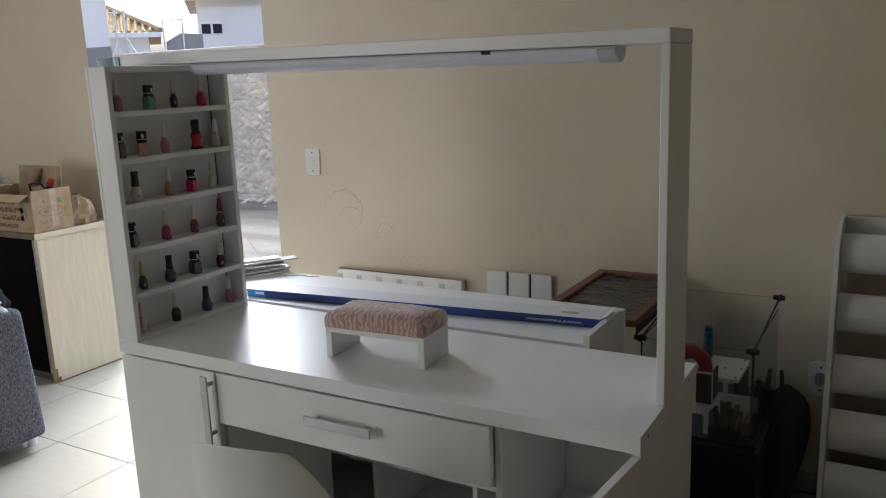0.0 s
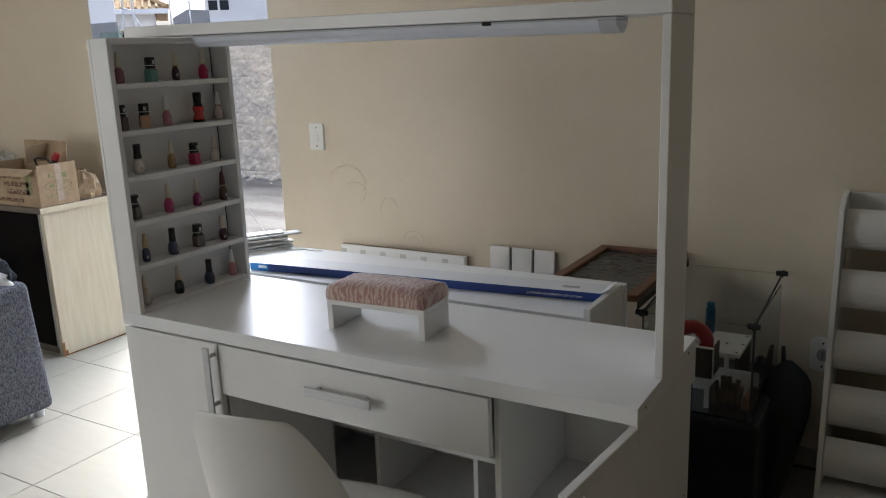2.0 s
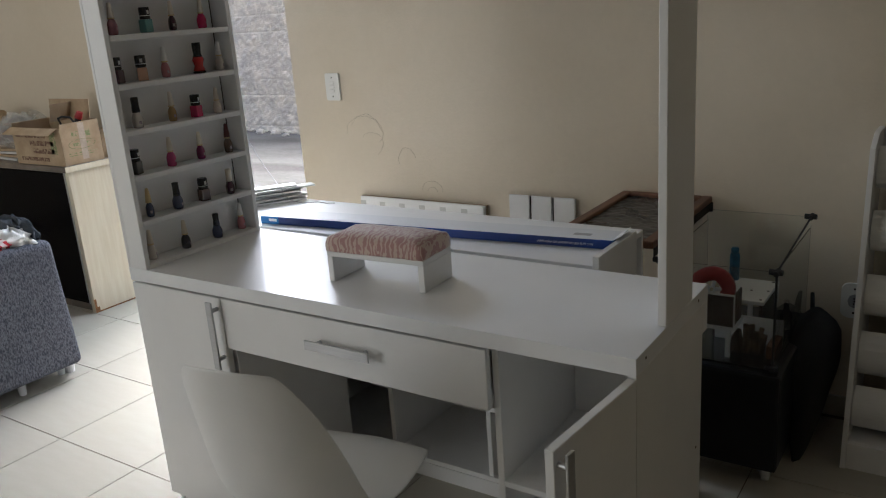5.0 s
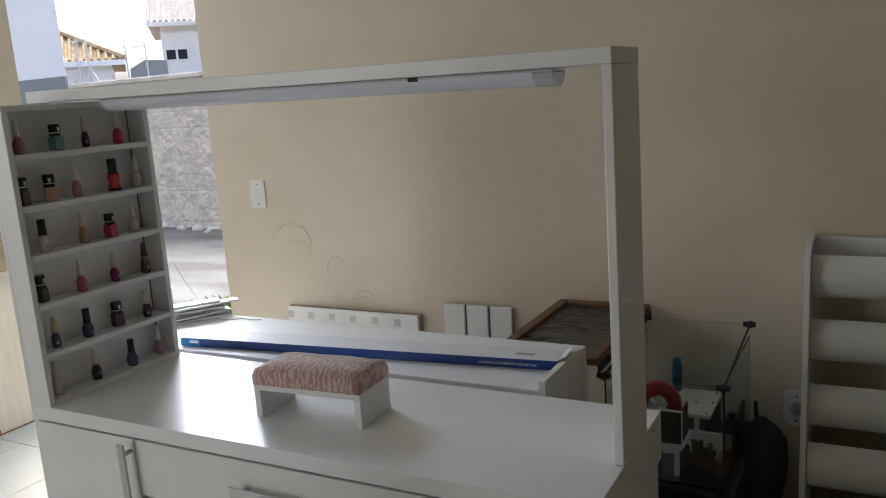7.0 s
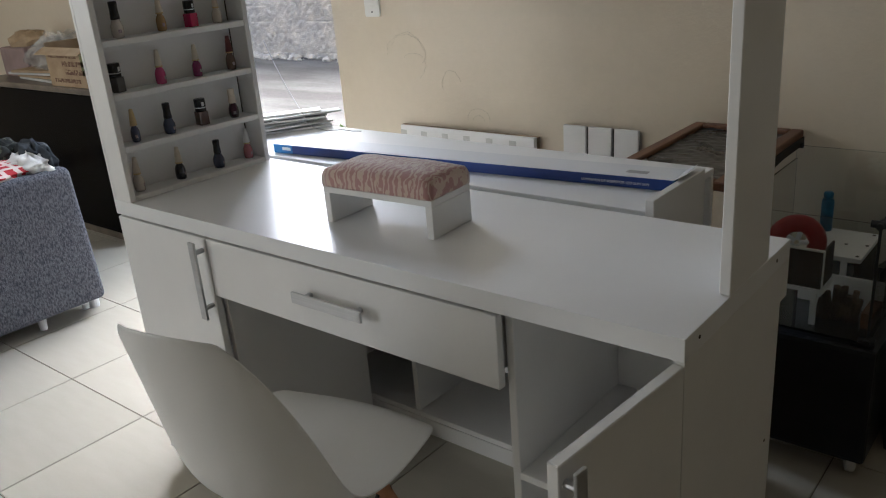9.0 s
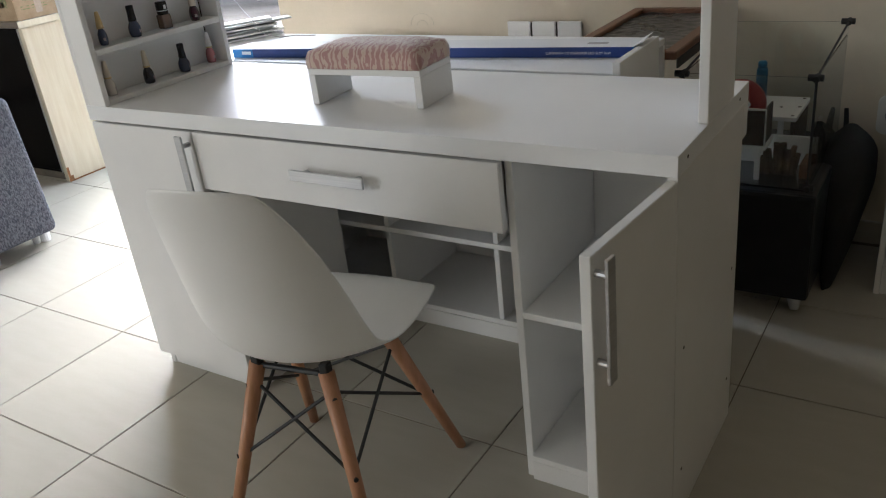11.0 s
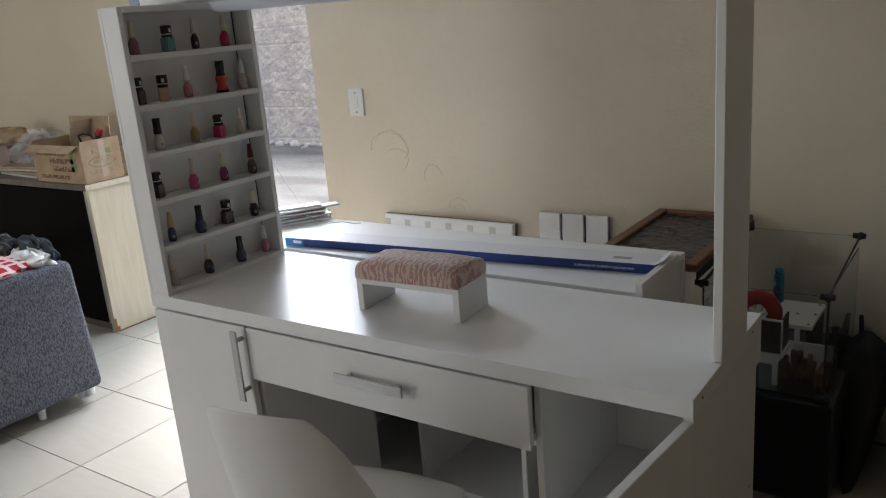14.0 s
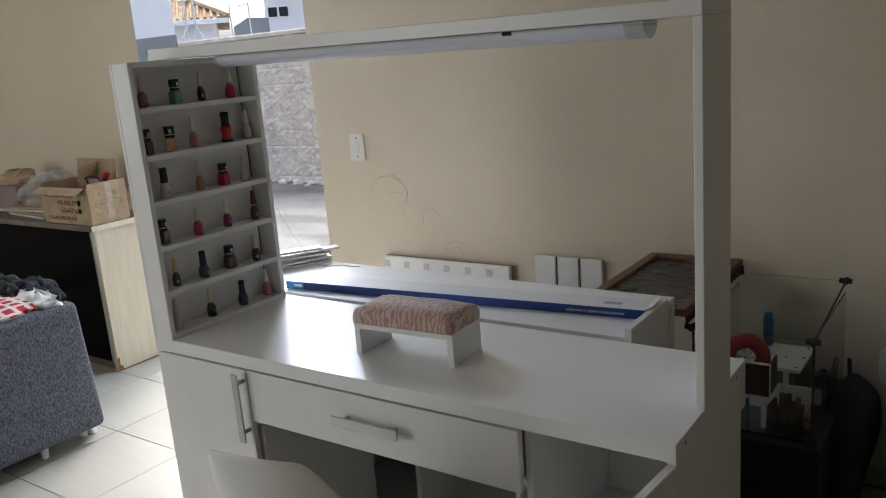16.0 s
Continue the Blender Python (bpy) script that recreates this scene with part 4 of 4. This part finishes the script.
seal((GX1, GY0, GZ1 - 0.037), (GX1, GY1, GZ1))
seal((GX0, GY0, GZ1 - 0.037), (GX0, GY1, GZ1))
seal((GX1, GY0, GZ0), (GX1, GY0, GZ1 - 0.037))
for x, y, z in ((GX0, GY0, GZ1 - 0.037), (GX1, GY0, GZ1 - 0.037), (GX0, GY1, GZ1), (GX1, GY1, GZ1), (GX1, GY0, GZ0 + 0.012)):
    k = bmesh.new()
    add_rod(k, (x - 0.02, y, z), (x + 0.016, y, z), 0.0085, seg=14)
    add_rod(k, (x, y + 0.018, z), (x, y - 0.013, z - 0.002), 0.008, seg=14)
    part("corner_clamp", k, M_RUBBER, case, "black round corner clamp")

FL = GZ0 + 0.0055
nook = thing("white_display_block", (1.34, 1.25, FL), "white screwed board box inside the glass case", "display box")
part("top_board", box((1.24, 1.108, 0.492), (1.398, 1.31, 0.504), 0.001), M_WHITE, nook)
part("side_board", box((1.383, 1.113, FL), (1.395, 1.305, 0.4918), 0.001), M_BROWNBOARD, nook)
part("side_board", box((1.245, 1.113, FL), (1.257, 1.305, 0.4918), 0.001), M_BROWNBOARD, nook)
part("front_board", box((1.2572, 1.1, FL), (1.455, 1.1075, 0.455), 0.001), M_WHITE, nook)
part("front_post", box((1.35, 1.1145, 0.4502), (1.364, 1.126, 0.4918), 0.0005), M_WHITE, nook)
bm = bmesh.new()
for x, y in ((1.3, 1.12), (1.385, 1.125), (1.255, 1.295), (1.385, 1.295), (1.34, 1.2), (1.388, 1.21)):
    add_rod(bm, (x, y, 0.504), (x, y, 0.5052), 0.0045, seg=8)
part("screw", bm, M_SLOT, nook)
crate = thing("small_brown_box", (1.29, 0.99, FL), "small dark brown box with white edges inside the glass case", "box")
part("front", box((1.2, 0.965, 0.467), (1.34, 0.972, 0.562), 0.001), M_BROWNBOARD, crate)
part("side", box((1.3405, 0.965, 0.467), (1.3455, 1.06, 0.562), 0.0005), M_BROWNBOARD, crate)
part("edge_strip", box((1.2, 0.9635, 0.5625), (1.3455, 0.973, 0.5665), 0.0005), M_WHITE, crate)
part("edge_strip", box((1.3458, 0.9635, 0.467), (1.3485, 0.973, 0.5665), 0.0005), M_WHITE, crate)
part("floor_board", box((1.2, 0.9725, 0.48), (1.34, 1.06, 0.49), 0.0005), M_BROWNBOARD, crate)
part("base_board", box((1.19, 0.962, 0.456), (1.352, 1.07, 0.4668), 0.0005), M_WHITE, crate)
for fx, fy in ((1.325, 0.963), (1.2, 0.963), (1.2, 1.05), (1.325, 1.05)):
    part("foot", box((fx, fy, FL), (fx + 0.013, fy + 0.012, 0.4558), 0.0005), M_WHITE, crate)
disc = thing("red_ring", (1.268, 1.015, 0.4905), "round red plastic ring with a white star centre", "ring")
bm = bmesh.new()
n = 40
for k in range(n):
    a0, a1 = 2 * math.pi * k / n, 2 * math.pi * (k + 1) / n
    prof = [(0.03, -0.01), (0.063, -0.01), (0.07, 0.0), (0.063, 0.01), (0.03, 0.01), (0.026, 0)]
    q0 = [bm.verts.new((r * math.cos(a0), r * math.sin(a0), z)) for r, z in prof]
    q1 = [bm.verts.new((r * math.cos(a1), r * math.sin(a1), z)) for r, z in prof]
    for i in range(6):
        j = (i + 1) % 6
        bm.faces.new((q0[i], q0[j], q1[j], q1[i]))
bmesh.ops.remove_doubles(bm, verts=bm.verts, dist=1e-5)
RINGM = pose(1.268, 1.015, 0.5600, 82, 0, 24)
part("rim", moved(bm, RINGM), M_RED, disc, smooth=True)
bm = bmesh.new()
for k in range(5):
    a = 2 * math.pi * k / 5
    add_rod(bm, (0.006 * math.cos(a), 0.006 * math.sin(a), 0), (0.029 * math.cos(a), 0.029 * math.sin(a), 0), 0.006, seg=6)
part("star", moved(bm, RINGM), M_INK, disc)
can = thing("spray_can", (1.265, 1.285, 0.5045), "slim blue printed can standing on the white box", "can")
part("body", moved(lathe([(0.0145, 0), (0.016, 0.003), (0.016, 0.082), (0.013, 0.09)], 24), pose(1.265, 1.285, 0.5046)), M_TEAL, can, smooth=True)
part("lid", moved(lathe([(0.0125, 0.0905), (0.013, 0.104), (0.01, 0.108)], 24), pose(1.265, 1.285, 0.5046)), M_TEAL, can, smooth=True)
vase = thing("small_glass_bottle", (1.43, 1.24, FL), "small clear glass bottle inside the glass case", "bottle")
part("flask", moved(lathe([(0.016, 0), (0.018, 0.003), (0.018, 0.05), (0.008, 0.07), (0.008, 0.1), (0.006, 0.1)], 18), pose(1.435, 1.24, FL)), M_GLASS, vase, smooth=True)
cones = thing("stick_bundle", (1.37, 1.04, FL), "ornament of short brown sticks bundled upright inside the glass case", "ornament")
rc = random.Random(3)
for i in range(13):
    x, y = 1.335 + 0.0155 * (i % 6) + rc.uniform(-0.003, 0.003), 1.02 + 0.02 * (i // 6) + rc.uniform(-0.003, 0.003)
    h = (0.04 + 0.045 * math.sin(math.pi * ((i % 6) + 0.5) / 6)) * rc.uniform(0.85, 1.05)
    part("stick", rod((x, y, FL), (x + rc.uniform(-0.012, 0.012), y + rc.uniform(-0.006, 0.01), FL + h), 0.0085, 0.0075, 9), M_BARK, cones)
wedge = thing("brown_block", (1.45, 1.02, FL), "small brown block inside the glass case", "offcut")
part("block", moved(box((-0.012, -0.045, 0), (0.012, 0.045, 0.04), 0.001), pose(1.445, 1.045, FL + 0.0001)), M_WOODF, wedge)

# ---- black bag beside the case ----
bag = thing("black_bag", (1.54, 1.27, 0), "tall rounded black nylon bag standing on the floor", "bag")
bm = bmesh.new()
rings = []
NB, NS = 18, 26
for i in range(NB):
    f = i / (NB - 1)
    z = 0.42 * f
    lean = -0.035
    w = (0.015 + 0.062 * math.sin(math.pi * (f * 0.62 + 0.02))) * (1 - max(0, f - 0.82) ** 1.6 * 11)
    d = (0.16 + 0.02 * math.sin(f * 2.6)) * (1 - max(0, f - 0.75) ** 1.5 * 5)
    ring = []
    for k in range(NS):
        a = 2 * math.pi * k / NS
        wob = 1 + 0.07 * noise.noise(Vector((math.cos(a) * 2, math.sin(a) * 2, f * 4)))
        ca, sa = math.cos(a), math.sin(a)
        ring.append(bm.verts.new((1.547 + lean + w * wob * math.copysign(abs(ca) ** 0.8, ca), 1.25 + 0.04 * f + d * wob * math.copysign(abs(sa) ** 0.8, sa), z)))
    rings.append(ring)
for a, b in zip(rings, rings[1:]):
    for k in range(NS):
        bm.faces.new((a[k], a[(k + 1) % NS], b[(k + 1) % NS], b[k]))
bm.faces.new(rings[0][::-1])
bm.faces.new(rings[-1])
part("bag_body", bm, M_BLACKCLOTH, bag, smooth=True)
part("strap", tube([(1.49, 1.39, 0.36), (1.487, 1.395, 0.42), (1.486, 1.396, 0.45), (1.49, 1.385, 0.43), (1.495, 1.37, 0.4)], 0.006, 8), M_RUBBER, bag)

# ---- rack with curved white fronts ----
rack = thing("display_rack", (1.9, 1.28, 0), "white display rack with five bowed shelf fronts against the wall", "rack")
RX0, RX1 = 1.636, 2.22
for x in (RX0, RX1):
    part("side_board", prism([(1.115, 0), (1.44, 0), (1.44, 0.99), (1.33, 0.99), (1.25, 0.955), (1.21, 0.7)], "x", x, x + 0.015), M_WHITE, rack)
part("top_rail", box((RX0 + 0.0155, 1.425, 0.885), (RX1 - 0.0005, 1.438, 0.985), 0.001), M_WHITE, rack)
part("base_board", box((RX0 + 0.0155, 1.12, 0.0), (RX1 - 0.0005, 1.135, 0.085), 0.001), M_WHITE, rack)
part("base_shelf", box((RX0 + 0.0155, 1.1355, 0.07), (RX1 - 0.0005, 1.42, 0.085), 0.001), M_WHITE, rack)
for z0, z1, yf in ((0.825, 0.95, 1.285), (0.64, 0.765, 1.26), (0.445, 0.575, 1.23), (0.265, 0.405, 1.195), (0.105, 0.243, 1.155)):
    outer = []
    inner = []
    for i in range(15):
        a = -1.15 + 2.3 * i / 14
        zc, r = (z0 + z1) / 2, (z1 - z0) / 2 / math.sin(1.15)
        outer.append((yf + r - r * math.cos(a), zc + r * math.sin(a)))
        inner.append((yf + r - (r - 0.006) * math.cos(a), zc + (r - 0.006) * math.sin(a)))
    part("bowed_front", prism(outer + inner[::-1], "x", RX0 + 0.017, RX1 - 0.002, 0), M_WHITE, rack, smooth=False)
    part("shelf_board", box((RX0 + 0.017, yf + 0.05, z0 + 0.004), (RX1 - 0.002, 1.424, z0 + 0.016), 0.001), M_WHITE, rack)


# ---- switch and socket ----
def plate(x, z, socket):
    ob = thing("wall_socket" if socket else "light_switch", (x, WY - 0.004, z), "white plastic wall socket plate" if socket else "white plastic double switch plate on the wall", "socket" if socket else "switch")
    corner = 0.022 if socket else 0.006
    ring = [(x + sx * (0.039 - corner) + corner * math.cos(math.radians(a)), z + sz * (0.059 - corner) + corner * math.sin(math.radians(a)))
            for sx, sz, a0 in ((1, 1, 0), (-1, 1, 90), (-1, -1, 180), (1, -1, 270)) for a in range(a0, a0 + 91, 15)]
    part("plate", prism(ring, "y", WY - 0.0095, WY - 0.0002, 0.002), M_SWITCH, ob)
    if socket:
        part("insert", moved(lathe([(0.019, 0), (0.019, 0.002), (0.017, 0.003)], 8, 1.0, 1.25), pose(x, WY - 0.0097, z, 90)), M_GREYINK, ob)
        for dz in (-0.009, 0, 0.009):
            part("hole", rod((x + 0.002 * (dz == 0), WY - 0.0134, z + dz), (x + 0.002 * (dz == 0), WY - 0.0128, z + dz), 0.0028, seg=8), M_DARK, ob)
    else:
        for dz in (-0.017, 0.0, 0.017):
            part("rocker", box((x - 0.012, WY - 0.0125, z + dz - 0.007), (x + 0.012, WY - 0.0096, z + dz + 0.007), 0.001), M_SWITCH, ob)
    for dz in (-0.041, 0.041):
        part("screw", rod((x, WY - 0.0105, z + dz), (x, WY - 0.0096, z + dz), 0.0035, seg=10), M_DARK, ob)
    return ob


plate(-0.52, 1.118, False)
plate(1.603, 0.42, True)

# ---- black-fronted cabinet by the door ----
cab = thing("sideboard", (-2.5, 1.18, 0), "worn pale veneer sideboard with glossy black front", "sideboard")
part("side", box((-1.955, 0.985, 0.0), (-1.924, 1.41, 0.755), 0.002), M_VENEER, cab, "pale wood veneer side, bare at the foot")
part("body", box((-3.2, 1.0, 0.04), (-1.9555, 1.405, 0.752), 0.001), M_BLACK, cab)
part("plinth", box((-3.2, 1.005, 0.0), (-1.9555, 1.4, 0.0398), 0.001), M_STONE, cab)
part("door", box((-3.198, 0.983, 0.06), (-1.957, 0.9995, 0.75), 0.002), M_BLACK, cab, "glossy black door")
part("door_edge", box((-1.9565, 0.978, 0.05), (-1.951, 0.9845, 0.752), 0.0005), M_ALU, cab)
part("top", box((-3.22, 0.97, 0.7555), (-1.918, 1.42, 0.785), 0.002), M_STONE, cab, "brown stone-look top")
part("top_edge", box((-1.9178, 0.97, 0.7555), (-1.915, 1.42, 0.785), 0.0005), M_VENEER, cab)
bm = bmesh.new()
add_box(bm, (-1.9238, 0.986, 0.0005), (-1.9228, 0.998, 0.075), 0)
add_box(bm, (-1.9238, 0.998, 0.0005), (-1.923, 1.012, 0.03), 0)
add_box(bm, (-1.9238, 1.012, 0.0005), (-1.923, 1.405, 0.008), 0)
part("bare_edge", bm, M_WORN, cab, "chipped bare board edge")

# cardboard carton on it
cb = thing("cardboard_box", (-2.14, 1.09, 0.7855), "worn open cardboard box with printed sides and loose flaps", "box")
CX0, CX1, CY0, CY1, CZ, CH = -2.36, -1.925, 0.985, 1.205, 0.7858, 0.21
t = 0.005
part("front_side", box((CX0, CY0, CZ), (CX1, CY0 + t, CZ + CH - 0.02), 0.001), M_KRAFT, cb)
part("end_side", box((CX1 - t, CY0 + t, CZ), (CX1, CY1, CZ + CH), 0.001), M_KRAFT, cb)
part("back_side", box((CX0, CY1 - t, CZ), (CX1 - t, CY1, CZ + CH), 0.001), M_KRAFT, cb)
part("end_side", box((CX0, CY0 + t, CZ), (CX0 + t, CY1 - t, CZ + CH), 0.001), M_KRAFT, cb)
part("bottom", box((CX0 + t, CY0 + t, CZ), (CX1 - t, CY1 - t, CZ + 0.004), 0), M_KRAFT, cb)
part("flap", moved(box((CX0 + 0.02, 0, 0), (CX1 - 0.06, 0.004, 0.1), 0.001), pose(0, CY1 - 0.004, CZ + CH, -6, 0, 0)), M_KRAFT, cb)
part("flap", moved(box((0, CY0 + 0.09, 0), (0.004, CY1, 0.095), 0.001), pose(CX1 - 0.07, 0.012, CZ + CH - 0.005, 0, 14, 8)), M_KRAFT, cb)
part("flap", moved(box((CX0, -0.06, 0), (CX1 - 0.02, 0, 0.004), 0.001), pose(0, CY0, CZ + CH - 0.022, 28, 0, 0)), M_KRAFT, cb)
ink = bmesh.new()
for a, b, c, d in ((0.06, 0.16, 0.092, 0.108), (0.03, 0.19, 0.055, 0.06), (0.03, 0.17, 0.044, 0.048), (0.06, 0.095, 0.14, 0.165), (0.13, 0.165, 0.135, 0.17)):
    add_box(ink, (CX1 + 0.0001, CY0 + a, CZ + c), (CX1 + 0.0007, CY0 + b, CZ + d), 0)
part("green_print", ink, M_GREENINK, cb)
oval = [(CX1 + 0.0006, CY0 + 0.11 + 0.075 * math.cos(a * math.pi / 14), CZ + 0.1 + 0.024 * math.sin(a * math.pi / 14)) for a in range(29)]
part("oval_print", tube(oval, 0.0016, 4), M_GREENINK, cb)
part("tape", box((CX1 + 0.0008, CY0 + 0.1, CZ + 0.02), (CX1 + 0.0013, CY0 + 0.135, CZ + CH - 0.005), 0), M_TAPE, cb)
ink = bmesh.new()
for a, b, c, d in ((0.02, 0.3, 0.14, 0.175), (0.15, 0.36, 0.1, 0.125), (0.17, 0.36, 0.06, 0.085), (0.05, 0.3, 0.02, 0.04)):
    add_box(ink, (CX0 + a, CY0 - 0.0007, CZ + c), (CX0 + b, CY0 - 0.0001, CZ + d), 0)
part("brown_print", ink, M_BROWNINK, cb)
part("green_print", box((CX1 - 0.1, CY0 - 0.0007, CZ + 0.06), (CX1 - 0.05, CY0 - 0.0001, CZ + 0.17), 0), M_GREENINK, cb)
tool = thing("corded_tool", (-2.05, 1.13, 0.79), "tool with red cap and black cord in the cardboard box", "tool")
part("grip", rod((-2.05, 1.12, 0.792), (-2.005, 1.15, 1.005), 0.018, 0.016, 12), M_RUBBER, tool)
part("red_cap", rod((-2.005, 1.15, 1.0055), (-1.99, 1.156, 1.035), 0.02, 0.015, 12), M_RED, tool, "red plastic cap")
part("cord", tube([(-2.09, 1.12, 0.93), (-2.09, 1.1, 0.985), (-2.07, 1.08, 1.012), (-2.03, 1.08, 1.022), (-1.995, 1.1, 1.015), (-1.98, 1.12, 0.97)], 0.005, 8), M_RUBBER, tool)
paper = thing("brown_paper", (-1.96, 1.3, 0.7855), "crumpled brown paper beside the cardboard box", "paper")
part("sheet", heap(-2.0, 1.3, 0.7856, 0.075, 0.075, 0.13, 5, 0.5, 18), M_KRAFT, paper)
film = thing("plastic_bag", (-2.62, 1.18, 0.7855), "crumpled clear plastic bag on the sideboard", "bag")
part("film", heap(-2.6, 1.19, 0.845, 0.2, 0.14, 0.14, 2, 0.6, 56), M_FILM, film)
sheets = thing("folded_sheets", (-2.6, 1.15, 0.7855), "flat folded papers and card under the plastic bag", "papers")
for i, (mm, dx) in enumerate(((M_PAPER, 0), (M_KRAFT, 0.03), (M_PAPER, -0.05), (M_KRAFT, 0.02))):
    part("sheet", moved(box((-0.24, -0.13, 0), (0.22, 0.13, 0.012), 0.002), pose(-2.64 + dx, 1.17, 0.786 + 0.0145 * i, 0, 0, -6 + 5 * i)), mm, sheets)
parcel = thing("paper_parcel", (-2.98, 1.2, 0.7855), "faded mauve parcel with a brown bundle on the sideboard", "parcel")
part("parcel", box((-3.14, 1.1, 0.786), (-2.84, 1.36, 0.945), 0.012, 2), M_MAUVE, parcel)
part("paper_wad", heap(-3.0, 1.22, 0.946, 0.12, 0.1, 0.075, 8, 0.3, 18), M_KRAFT, parcel)

# ---- sofa with clothes ----
sofa = thing("sofa", (-1.75, -0.3, 0), "blue-grey tweed upholstered sofa base on white plastic feet", "sofa")
bm = box((-2.3, -1.1, 0.06), (-1.285, 0.487, 0.607), 0)
bmesh.ops.bevel(bm, geom=list(bm.edges), offset=0.035, segments=5, affect="EDGES", profile=0.6)
bmesh.ops.subdivide_edges(bm, edges=[e for e in bm.edges if e.calc_length() > 0.3], cuts=10, use_grid_fill=True)
for v in bm.verts:
    f = (v.co.z - 0.06) / 0.547
    v.co.x += (0.03 - 0.06 * f) * (1 if v.co.x > -1.8 else 0) + 0.004 * noise.noise(v.co * 5)
    v.co.y += 0.012 * (1 - f) * (0 if v.co.y > 0 else -1) + 0.004 * noise.noise(v.co * 5 + Vector((3, 3, 3)))
part("upholstery", bm, M_TWEED, sofa, smooth=True)
for x, y in ((-1.33, 0.235), (-1.37, 0.435), (-1.33, -0.9), (-2.2, 0.4), (-2.2, -0.9)):
    part("foot", rod((x, y, 0), (x, y, 0.064), 0.014, 0.02, 14), M_CARD, sofa, "white plastic foot")
part("foot_glide", rod((-1.36, 0.47, 0.0), (-1.36, 0.47, 0.062), 0.02, 0.024, 14), M_CARD, sofa, "white plastic foot")

shirt = thing("plaid_shirt", (-1.5, 0.27, 0.61), "red and white plaid shirt thrown on the sofa", "shirt")
part("cloth", heap(-1.53, 0.26, 0.603, 0.2, 0.19, 0.04, 3, 0.2, 40), M_PLAID, shirt, smooth=True)
cloth = thing("white_garment", (-1.5, 0.42, 0.61), "crumpled white cotton garment on the sofa", "garment")
part("cloth", heap(-1.46, 0.4, 0.604, 0.13, 0.085, 0.055, 6, 0.4, 48), M_CLOTHW, cloth, smooth=True)
jersey = thing("grey_garment", (-1.6, 0.42, 0.61), "dark grey jersey garment heaped on the sofa", "garment")
part("cloth", heap(-1.51, 0.445, 0.604, 0.15, 0.05, 0.085, 11, 0.4, 44), M_CLOTHG, jersey, smooth=True)
dark = thing("printed_garment", (-1.75, 0.4, 0.61), "black patterned cotton garment heaped on the sofa", "garment")
part("cloth", heap(-1.74, 0.39, 0.604, 0.18, 0.1, 0.085, 15, 0.45, 44), M_CLOTHK, dark, smooth=True)

# ---- floor tiles ----
PITCH = 0.4475
bm = box((-PITCH / 2 + 0.0016, -PITCH / 2 + 0.0016, -0.008), (PITCH / 2 - 0.0016, PITCH / 2 - 0.0016, 0.0), 0.0012)
tile_mesh = bpy.data.meshes.new("tile")
bm.to_mesh(tile_mesh)
bm.free()
tile_mesh.materials.append(M_TILE)
for i in range(-8, 11):
    for j in range(-8, 3):
        ob = new("tile", tile_mesh)
        ob.parent = floor
        ob.matrix_basis = pose(-0.38 + (i + 0.5) * PITCH, 0.0865 + (j + 0.5) * PITCH, 0.0)
